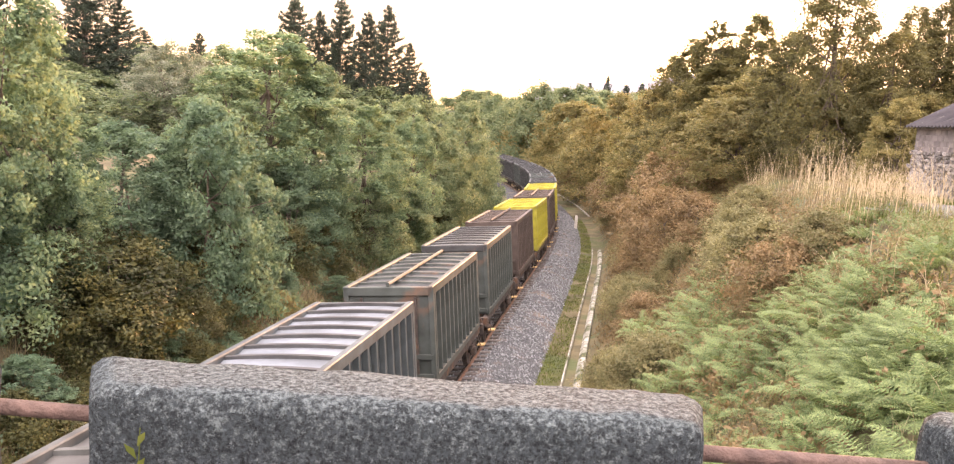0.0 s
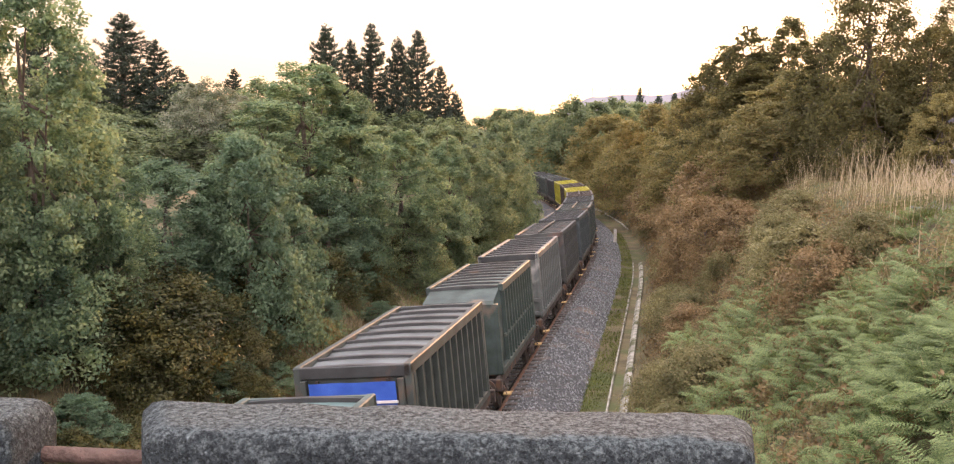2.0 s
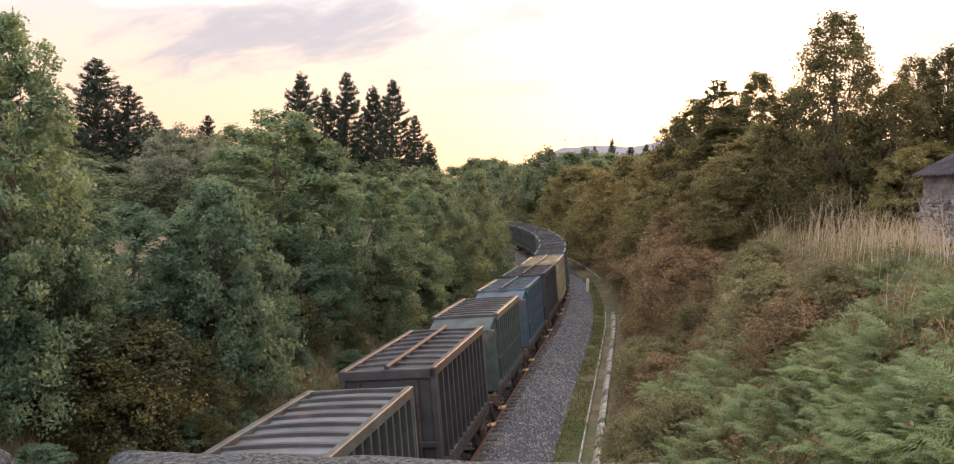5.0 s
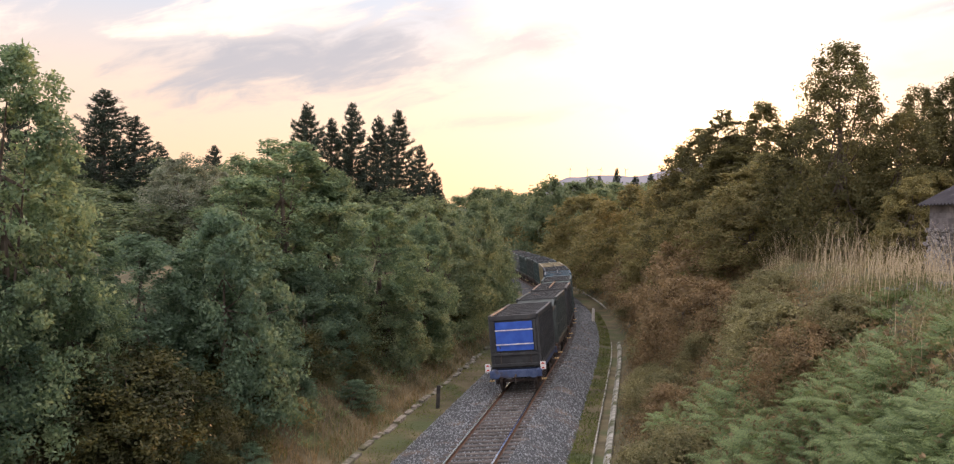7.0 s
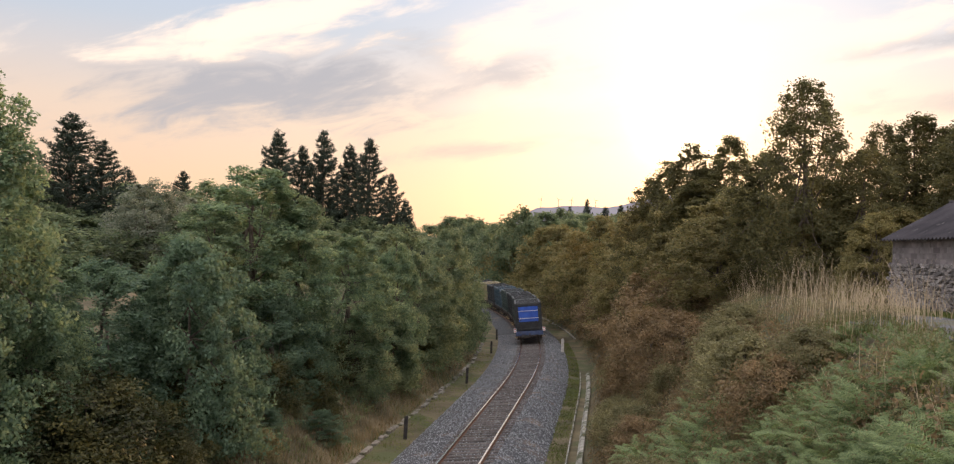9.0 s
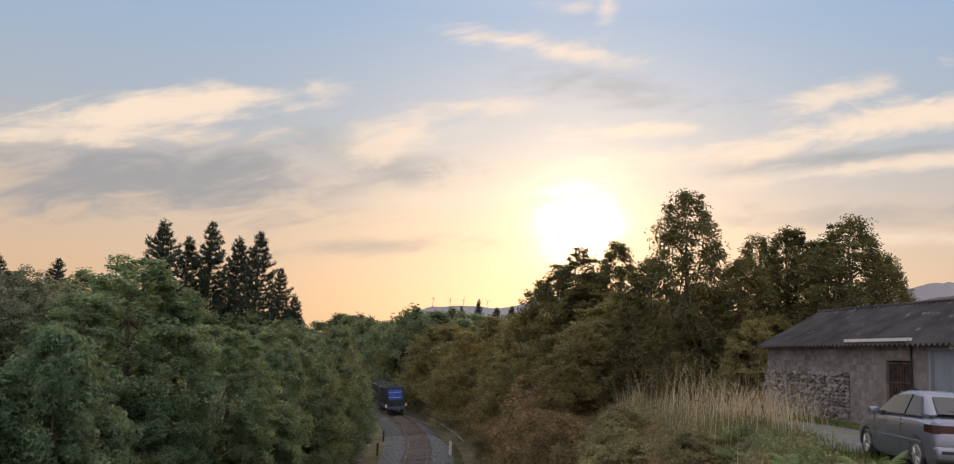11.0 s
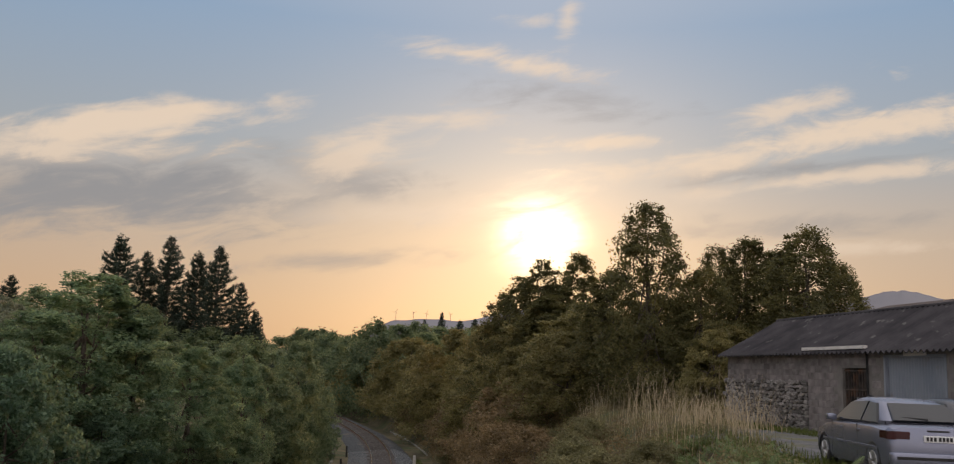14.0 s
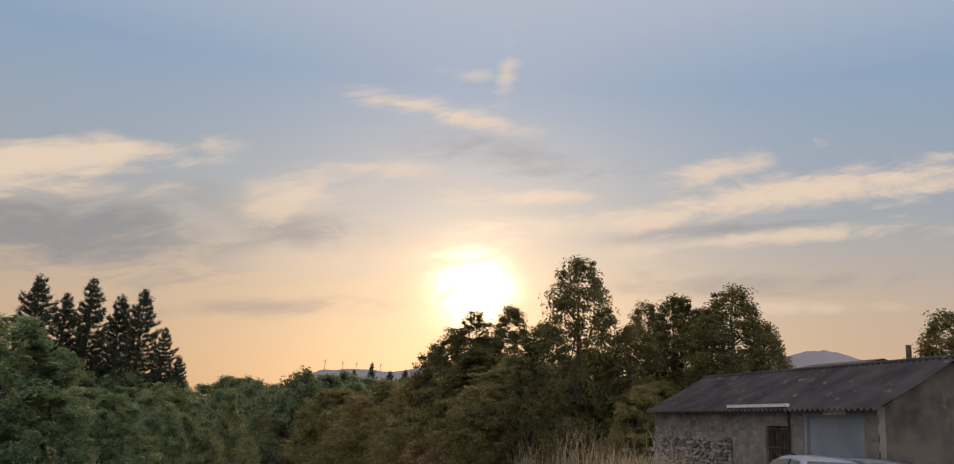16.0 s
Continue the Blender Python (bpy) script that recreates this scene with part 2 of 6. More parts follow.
def lichen_material():
    """Granite gone dark with weather: black pits, grey crusting, pale lichen in rosettes; the brightness of the top
    faces is put into the colour.
    """
    m = bpy.data.materials.new("lichen_granite")
    m.use_nodes = True
    nt = m.node_tree
    bsdf = nt.nodes["Principled BSDF"]
    N, L = nt.nodes.new, nt.links.new
    tc = N("ShaderNodeTexCoord")

    def grain(scale, detail, rough, lo, hi, a, b):
        n, r = N("ShaderNodeTexNoise"), N("ShaderNodeMapRange")
        n.inputs["Scale"].default_value, n.inputs["Detail"].default_value, n.inputs["Roughness"].default_value = scale, detail, rough
        L(tc.outputs["Object"], n.inputs["Vector"]), L(n.outputs[0], r.inputs[0])
        for key, v in zip(("From Min", "From Max", "To Min", "To Max"), (lo, hi, a, b)):
            r.inputs[key].default_value = v
        return r.outputs[0]

    def calc(op, a, b):
        n = N("ShaderNodeMath")
        n.operation = op
        for k, v in enumerate((a, b)):
            if isinstance(v, (int, float)):
                n.inputs[k].default_value = v
            else:
                L(v, n.inputs[k])
        return n.outputs[0]

    def over(fac, a, b):
        n = N("ShaderNodeMix")
        n.data_type = "RGBA"
        L(fac, n.inputs[0])
        for k, v in ((6, a), (7, b)):
            if isinstance(v, tuple):
                n.inputs[k].default_value = (*v, 1)
            else:
                L(v, n.inputs[k])
        return n.outputs[2]

    broad, mid, pits = grain(5.0, 5, 0.6, 0.3, 0.7, 0, 1), grain(85.0, 8, 0.75, 0.38, 0.62, 0, 1), grain(190.0, 4, 0.7, 0.52, 0.66, 0, 1)
    col = over(mid, (0.016, 0.022, 0.026), (0.105, 0.140, 0.152))
    col = over(calc("MULTIPLY", broad, 0.45), col, (0.042, 0.055, 0.060))
    # upward faces are lightened in the colour, on top of the random grain
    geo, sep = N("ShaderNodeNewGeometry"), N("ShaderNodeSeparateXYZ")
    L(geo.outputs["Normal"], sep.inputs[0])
    crust_top_light = calc("ADD", grain(75.0, 9, 0.85, 0.42, 0.62, -0.85, 0.75), calc("MULTIPLY", sep.outputs[2], 0.65))
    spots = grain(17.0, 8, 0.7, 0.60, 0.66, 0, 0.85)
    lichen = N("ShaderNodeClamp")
    L(calc("MAXIMUM", crust_top_light, spots), lichen.inputs[0])
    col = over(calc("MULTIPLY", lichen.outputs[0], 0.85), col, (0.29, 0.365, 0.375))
    col = over(calc("MULTIPLY", pits, 0.8), col, (0.012, 0.014, 0.016))
    L(col, bsdf.inputs["Base Color"])
    bsdf.inputs["Roughness"].default_value, bsdf.inputs["Specular IOR Level"].default_value = 0.95, 0.2
    b = N("ShaderNodeBump")
    b.inputs["Strength"].default_value, b.inputs["Distance"].default_value = 1.0, 0.012
    L(calc("SUBTRACT", mid, pits), b.inputs["Height"]), L(b.outputs[0], bsdf.inputs["Normal"])
    return m


M = {}
M["ground"] = material("bank_soil", (0.065, 0.058, 0.032), (0.14, 0.115, 0.065), 0.8, 0.95, 0.8, 5.0, stain=(0.06, 0.075, 0.03), stain_scale=0.35, stain_at=0.5)
# bed darker than its loose stones: the shade of the gaps in colour
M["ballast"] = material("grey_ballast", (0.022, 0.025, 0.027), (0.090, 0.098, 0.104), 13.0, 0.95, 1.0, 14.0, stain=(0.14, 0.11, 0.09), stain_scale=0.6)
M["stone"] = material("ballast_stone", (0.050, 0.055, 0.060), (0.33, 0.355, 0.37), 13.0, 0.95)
M["sleeper"] = material("weathered_sleeper", (0.055, 0.05, 0.046), (0.12, 0.108, 0.10), 7.0, 0.9, 0.4, random=0.25)
M["rail_side"] = material("rusty_rail", (0.09, 0.045, 0.028), (0.15, 0.08, 0.05), 9.0, 0.85, 0.2)
M["rail_top"] = material("polished_rail_head", (0.58, 0.56, 0.53), (0.72, 0.70, 0.67), 4.0, 0.22, metal=1.0)
M["concrete"] = material("mossy_channel_concrete", (0.17, 0.17, 0.14), (0.36, 0.35, 0.31), 2.5, 0.9, 0.4, stain=(0.06, 0.07, 0.03), stain_scale=1.3, stain_at=0.48)
M["edging"] = material("dull_stone_edging", (0.11, 0.105, 0.09), (0.24, 0.23, 0.20), 4.0, 0.95, 0.5, stain=(0.07, 0.075, 0.04), stain_scale=1.2, stain_at=0.5)
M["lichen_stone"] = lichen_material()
M["rust"] = material("rusty_pipe", (0.055, 0.037, 0.032), (0.11, 0.072, 0.060), 22.0, 0.8, 0.4)
M["asphalt"] = material("worn_asphalt", (0.05, 0.05, 0.052), (0.085, 0.085, 0.088), 9.0, 0.9, 0.5, 60)
M["gravel"] = material("gravel_yard", (0.085, 0.086, 0.09), (0.145, 0.145, 0.15), 4.0, 0.95, 0.6, 30, stain=(0.12, 0.12, 0.06), stain_scale=0.7)
M["bridge"] = material("bridge_masonry", (0.20, 0.19, 0.18), (0.33, 0.31, 0.29), 2.0, 0.9, 0.5)
M["bark"] = material("grey_bark", (0.07, 0.055, 0.042), (0.15, 0.125, 0.10), 9.0, 0.9, 0.6, stretch=(1, 1, 0.3))
M["post"] = material("dark_post", (0.02, 0.02, 0.02), (0.05, 0.045, 0.04), 5.0, 0.7)
M["pale_post"] = material("weathered_white_post", (0.45, 0.43, 0.40), (0.6, 0.58, 0.54), 5.0, 0.8)
M["birch"] = leaf_material("birch_leaf", (0.143, 0.221, 0.133), (0.306, 0.373, 0.208), (0.069, 0.114, 0.078))
M["willow"] = leaf_material("willow_leaf", (0.112, 0.186, 0.124), (0.216, 0.305, 0.196), (0.053, 0.093, 0.064))
M["oak"] = leaf_material("oak_leaf", (0.136, 0.188, 0.109), (0.278, 0.318, 0.182), (0.064, 0.097, 0.062))
# green leaf turned olive-brown: the low sun's warm glare is in the colour
M["hedge"] = leaf_material("glare_warmed_hedge_leaf", (0.181, 0.171, 0.076), (0.354, 0.302, 0.134), (0.082, 0.082, 0.041), trans=0.5)
M["ash"] = leaf_material("dark_ash_leaf", (0.108, 0.110, 0.052), (0.214, 0.193, 0.082), (0.053, 0.055, 0.027), trans=0.5)
M["scrub"] = leaf_material("scrub_leaf", (0.175, 0.172, 0.088), (0.329, 0.297, 0.157), (0.084, 0.085, 0.045), trans=0.45)
M["pale"] = leaf_material("pale_flowering_leaf", (0.193, 0.235, 0.177), (0.400, 0.422, 0.354), (0.078, 0.111, 0.081))
M["needle"] = leaf_material("pine_needle", (0.044, 0.064, 0.048), (0.076, 0.101, 0.070), (0.024, 0.039, 0.031), trans=0.15)
M["gorse"] = leaf_material("gorse_sprig", (0.055, 0.064, 0.024), (0.142, 0.118, 0.034), (0.029, 0.028, 0.016), trans=0.3)
M["bramble"] = leaf_material("bramble_leaf", (0.176, 0.132, 0.072), (0.336, 0.236, 0.128), (0.085, 0.062, 0.036), trans=0.4)
M["fern"] = leaf_material("bracken_frond", (0.111, 0.172, 0.069), (0.222, 0.287, 0.119), (0.054, 0.084, 0.033), trans=0.35, single=0.9)
M["dry"] = leaf_material("dry_grass_blade", (0.170, 0.140, 0.085), (0.315, 0.264, 0.170), (0.093, 0.076, 0.044), trans=0.5)
M["straw"] = leaf_material("bleached_stalk", (0.510, 0.425, 0.306), (0.663, 0.578, 0.442), (0.357, 0.281, 0.178), trans=0.5)
M["grass"] = leaf_material("verge_grass_blade", (0.076, 0.104, 0.024), (0.144, 0.158, 0.040), (0.038, 0.058, 0.016), trans=0.4)
# distance haze is put into this base colour, for hills and turbines alike
M["hill"] = material("haze_tinted_hill", (0.20, 0.20, 0.22), (0.24, 0.235, 0.25), 0.004, 1.0, spec=0.0)
M["block"] = material("grey_block_wall", (0.135, 0.120, 0.118), (0.235, 0.212, 0.205), 3.0, 0.95, 0.3, stain=(0.30, 0.285, 0.27), stain_scale=1.3, stain_at=0.6, random=0.16)
# the gables get a darker base than the front blocks
M["gable"] = material("dark_gable_render", (0.055, 0.05, 0.047), (0.12, 0.11, 0.102), 1.4, 0.95, 0.4, stain=(0.16, 0.15, 0.14), stain_scale=2.2, stain_at=0.62)
M["mortar"] = material("wall_mortar", (0.15, 0.14, 0.13), (0.21, 0.195, 0.18), 3.0, 0.95, 0.4)
# mortar behind the rubble, with the joints' shadow put into its colour
M["shaded_mortar"] = material("shade_dark_mortar", (0.03, 0.026, 0.023), (0.065, 0.056, 0.05), 6.0, 0.95, 0.6)
M["field_stone"] = material("field_stone", (0.095, 0.088, 0.084), (0.40, 0.375, 0.355), 6.0, 0.95, 0.7, random=0.45)
M["roof"] = material("weathered_fibre_sheet", (0.022, 0.021, 0.025), (0.05, 0.047, 0.052), 1.1, 0.9, 0.3, stain=(0.15, 0.145, 0.14), stain_scale=2.6, stain_at=0.63)
M["grey_metal"] = material("galvanised_sheet", (0.19, 0.22, 0.26), (0.255, 0.285, 0.325), 1.2, 0.5, metal=0.2, stain=(0.22, 0.19, 0.17), stain_scale=1.4, stain_at=0.62)
M["dark_wood"] = material("dark_gate_wood", (0.035, 0.028, 0.024), (0.075, 0.06, 0.05), 5.0, 0.8, stretch=(1, 1, 0.2))
M["white_trim"] = material("white_gutter", (0.55, 0.53, 0.50), (0.66, 0.64, 0.61), 3.0, 0.6)
M["silver_paint"] = material("silver_car_paint", (0.185, 0.20, 0.262), (0.21, 0.225, 0.29), 1.0, 0.26, metal=0.55, spec=0.6)
M["dark_paint"] = material("dark_car_paint", (0.02, 0.022, 0.03), (0.03, 0.03, 0.04), 1.0, 0.25, spec=0.6)
M["glass"] = material("tinted_car_glass", (0.012, 0.015, 0.018), (0.018, 0.022, 0.026), 1.0, 0.08, spec=0.32)
M["tyre"] = material("tyre_rubber", (0.015, 0.015, 0.016), (0.03, 0.03, 0.03), 9.0, 0.85)
M["alloy"] = material("wheel_trim", (0.35, 0.35, 0.36), (0.5, 0.5, 0.5), 3.0, 0.4, metal=0.7)
M["red_lens"] = material("red_lamp_lens", (0.030, 0.006, 0.007), (0.045, 0.009, 0.01), 3.0, 0.2, spec=0.6)
M["black_plastic"] = material("black_plastic", (0.014, 0.014, 0.015), (0.03, 0.03, 0.03), 4.0, 0.55)
M["plate_white"] = material("plate_white", (0.62, 0.62, 0.62), (0.7, 0.7, 0.7), 3.0, 0.5)
M["iron"] = material("grimy_iron", (0.03, 0.026, 0.024), (0.075, 0.06, 0.052), 5.0, 0.8, 0.2, stain=(0.12, 0.065, 0.04), stain_scale=2.5)
M["blue_frame"] = material("faded_blue_frame", (0.035, 0.06, 0.13), (0.07, 0.10, 0.18), 4.0, 0.7, stain=(0.06, 0.045, 0.04), stain_scale=2.0)
M["tarp"] = material("blue_tarpaulin", (0.02, 0.075, 0.34), (0.035, 0.11, 0.44), 2.2, 0.55, 0.3, 5.0)
M["strap"] = material("pale_strap", (0.5, 0.5, 0.5), (0.6, 0.6, 0.6), 3.0, 0.7)
M["step"] = material("ochre_step", (0.34, 0.22, 0.09), (0.46, 0.33, 0.16), 5.0, 0.7)
M["tail_white"] = material("tail_board_white", (0.6, 0.6, 0.58), (0.72, 0.72, 0.7), 5.0, 0.6)
M["tail_red"] = material("tail_board_red", (0.45, 0.03, 0.02), (0.55, 0.05, 0.03), 5.0, 0.6)


def paint(name, c, rust=(0.14, 0.075, 0.045), at=0.60):
    lo = tuple(v * 0.45 for v in c)
    hi = tuple(min(1, v * 0.88) for v in c)
    return material(name, lo, hi, 1.7, 0.62, 0.12, 9.0, metal=0.0, stain=rust, stain_scale=0.9, stain_at=at, spec=0.35)


PAINT = {
    "grey_green": paint("grey_green_paint", (0.068, 0.086, 0.080)),
    "dark": paint("dark_grey_paint", (0.050, 0.055, 0.057), at=0.66),
    "blue_grey": paint("blue_grey_paint", (0.075, 0.096, 0.102), (0.24, 0.20, 0.15), 0.68),
    "light_blue": paint("light_blue_paint", (0.060, 0.110, 0.140), (0.07, 0.06, 0.055), 0.52),
    "cream": paint("cream_paint", (0.36, 0.31, 0.19), (0.24, 0.15, 0.09), 0.62),
    "teal": paint("teal_paint", (0.065, 0.105, 0.10), (0.20, 0.17, 0.14)),
    "green": paint("faded_green_paint", (0.062, 0.094, 0.086), (0.20, 0.14, 0.10), 0.60),
    "brown": paint("brown_paint", (0.085, 0.066, 0.056), (0.08, 0.06, 0.05)),
    "yellow": paint("yellow_paint", (0.38, 0.355, 0.045), (0.26, 0.18, 0.05), 0.64),
    "rusty": paint("rust_streaked_paint", (0.085, 0.092, 0.088), (0.12, 0.072, 0.056), 0.58),
    "stained": paint("stained_pale_paint", (0.15, 0.17, 0.165), (0.36, 0.36, 0.34), 0.56),
}

# ---------------------------------------------------------------- mesh helpers


def mesh_of(bm, name, mats, smooth=False):
    me = bpy.data.meshes.new(name)
    bm.normal_update()
    bm.to_mesh(me)
    bm.free()
    for m in mats if isinstance(mats, (list, tuple)) else (mats,):
        me.materials.append(m)
    if smooth:
        me.shade_smooth()
        me.set_sharp_from_angle(angle=radians(38))
    return me


def part(name, bm, mat, parent, label="", smooth=False):
    ob = new(name, bm if isinstance(bm, bpy.types.Mesh) else mesh_of(bm, name, mat, smooth))
    ob.parent = parent
    if label:
        ob["label"] = label
    return ob


def box(bm, x0, x1, y0, y1, z0, z1, bevel=0.0, segs=1):
    r = bmesh.ops.create_cube(bm, size=1.0, matrix=Matrix.LocRotScale(((x0 + x1) / 2, (y0 + y1) / 2, (z0 + z1) / 2), None, (x1 - x0, y1 - y0, z1 - z0)))
    if bevel:
        es = list({e for v in r["verts"] for e in v.link_edges})
        bmesh.ops.bevel(bm, geom=es, offset=bevel, segments=segs, affect="EDGES", profile=0.5)
    return r["verts"]


def box_bm(*a, **k):
    bm = bmesh.new()
    box(bm, *a, **k)
    return bm


def tube(bm, p0, p1, r0, r1=None, sides=8):
    p0, p1 = Vector(p0), Vector(p1)
    d = p1 - p0
    m = Matrix.Translation((p0 + p1) / 2) @ d.to_track_quat("Z", "Y").to_matrix().to_4x4()
    bmesh.ops.create_cone(bm, cap_ends=True, segments=sides, radius1=r0, radius2=r0 if r1 is None else r1, depth=d.length, matrix=m)


def prism(bm, outline, axis, a, b):
    """A closed outline of 2D points pushed from a to b along an axis (0 x, 1 y, 2 z)."""
    def put(p, v):
        q = [p[0], p[1]]
        q.insert(axis, v)
        return bm.verts.new(q)
    lo, hi = [put(p, a) for p in outline], [put(p, b) for p in outline]
    n = len(outline)
    for i in range(n):
        bm.faces.new((lo[i], lo[(i + 1) % n], hi[(i + 1) % n], hi[i]))
    bm.faces.new(lo[::-1]), bm.faces.new(hi)
    bmesh.ops.recalc_face_normals(bm, faces=bm.faces[:])


def quads_mesh(name, verts, mat, n=4):
    """A mesh of loose n-sided faces from an array (count * n, 3)."""
    me = bpy.data.meshes.new(name)
    v = np.ascontiguousarray(verts, dtype=np.float32).reshape(-1, 3)
    f = len(v) // n
    me.vertices.add(len(v)), me.loops.add(len(v)), me.polygons.add(f)
    me.vertices.foreach_set("co", v.ravel())
    me.loops.foreach_set("vertex_index", np.arange(len(v), dtype=np.int32))
    me.polygons.foreach_set("loop_start", np.arange(0, len(v), n, dtype=np.int32))
    me.polygons.foreach_set("loop_total", np.full(f, n, dtype=np.int32))
    me.materials.append(mat)
    me.update(calc_edges=True)
    return me


def strip(bm, profile, along, closed=False):
    """Sweeps a cross-section [(n, z)] along stations [(point, right)]."""
    rows = [[bm.verts.new((p.x + r.x * n, p.y + r.y * n, p.z + z)) for n, z in profile] for p, r in along]
    k = len(profile)
    for a, b in zip(rows, rows[1:]):
        for i in range(k if closed else k - 1):
            j = (i + 1) % k
            bm.faces.new((a[i], a[j], b[j], b[i]))
    if closed:
        bm.faces.new(rows[0]), bm.faces.new(rows[-1][::-1])
    bmesh.ops.recalc_face_normals(bm, faces=bm.faces[:])


# ---------------------------------------------------------------- the line of the track
H0, R1, R2, TURN = radians(9.09), 290.0, 900.0, radians(13.59)
P0 = Vector((3.2, 55.0, 0))
S1 = R1 * TURN


def track(s):
    """The track's centre, its heading (to the right of +y) and its right-hand side, s metres past the start of the curve."""
    if s <= 0:
        h, p = H0, P0 + Vector((math.sin(H0), math.cos(H0), 0)) * s
    elif s <= S1:
        h = H0 - s / R1
        p = P0 + Vector((math.cos(h) - math.cos(H0), math.sin(H0) - math.sin(h), 0)) * R1
    else:
        h1 = H0 - TURN
        h = h1 - (s - S1) / R2
        p = track(S1)[0] + Vector((math.cos(h) - math.cos(h1), math.sin(h1) - math.sin(h), 0)) * R2
    return p, h, Vector((math.cos(h), -math.sin(h), 0))


_S = np.linspace(-160, 330, 981)
_P = np.array([tuple(track(s)[0])[:2] for s in _S])


def offset(x, y):
    """Distance to the right of the track's centre."""
    xc = np.interp(y, _P[:, 1], _P[:, 0])
    sl = np.interp(y, (_P[1:, 1] + _P[:-1, 1]) / 2, np.diff(_P[:, 0]) / np.diff(_P[:, 1]))
    return (x - xc) / np.sqrt(1 + sl * sl)


def smooth_step(v, a, b):
    t = np.clip((v - a) / (b - a), 0, 1)
    return t * t * (3 - 2 * t)


def height(x, y):
    """The ground: the cutting's floor, its two banks and the land above."""
    x, y = np.asarray(x, float), np.asarray(y, float)
    n = offset(x, y)
    rough = (np.sin(x * 0.9 + 1.3 * np.sin(y * 0.31)) * np.cos(y * 0.7 + x * 0.23) * 0.16 + np.sin(x * 2.3 + y * 1.7) * 0.05)
    top_r = 6.63 + 0.24 * smooth_step(y, 14, 23) - 0.3 * smooth_step(y, 50, 90) - 1.6 * smooth_step(y, 90, 150) + 3.0 * smooth_step(y, 200, 500)
    top_l = 5.9 - 0.8 * smooth_step(y, 60, 130) + 4.0 * smooth_step(y, 150, 500)
    right = -0.62 + np.clip((n - 5.0) * 1.08, 0, None)
    right = np.where(right > top_r - 0.6, top_r - 0.6 + 0.6 * (1 - np.exp(-(right - top_r + 0.6) / 0.6)), right)
    left = -0.62 + np.clip((-n - 5.0) * 0.72, 0, None)
    left = np.where(left > top_l - 1.0, top_l - 1.0 + 1.0 * (1 - np.exp(-(left - top_l + 1.0) / 1.0)) + np.clip(-n - 14, 0, 40) * 0.05, left)
    z = np.where(n > 0, right, left)
    bank = smooth_step(np.abs(n), 4.9, 6.5) * (1 - smooth_step(n, 11.5, 13.5))
    return z + rough * bank


def stations(s0, s1, step, n=0.0, z=0.0):
    out = []
    for s in np.arange(s0, s1 + step / 2, step):
        p, h, r = track(float(s))
        out.append((p + r * n + Vector((0, 0, z)), r))
    return out


CANT = math.tan(radians(6.0))       # the outer rail stands higher


# ---------------------------------------------------------------- ground, road, ballast, rails
def build_ground():
    xs = np.unique(np.concatenate([np.linspace(-4000, -120, 12), np.linspace(-120, -30, 31), np.linspace(-30, 30, 121), np.linspace(30, 120, 31), np.linspace(120, 4000, 12)]))
    ys = np.unique(np.concatenate([np.linspace(-3000, -40, 8), np.linspace(-40, 0, 17), np.linspace(0, 160, 214), np.linspace(160, 340, 46), np.linspace(340, 4500, 14)]))
    X, Y = np.meshgrid(xs, ys)
    Yc = np.clip(Y, -150, 320)
    Z = height(X, Yc)
    co = np.stack([X, Y, Z], -1).reshape(-1, 3)
    w = len(xs)
    faces = [(j * w + i, j * w + i + 1, (j + 1) * w + i + 1, (j + 1) * w + i) for j in range(len(ys) - 1) for i in range(w - 1)]
    me = bpy.data.meshes.new("ground")
    me.from_pydata(co.tolist(), [], faces)
    me.materials.append(M["ground"])
    me.shade_smooth()
    tagged(new("ground", me), "dry grassy banks of a railway cutting and the land around", "ground", kind="structure")


build_ground()


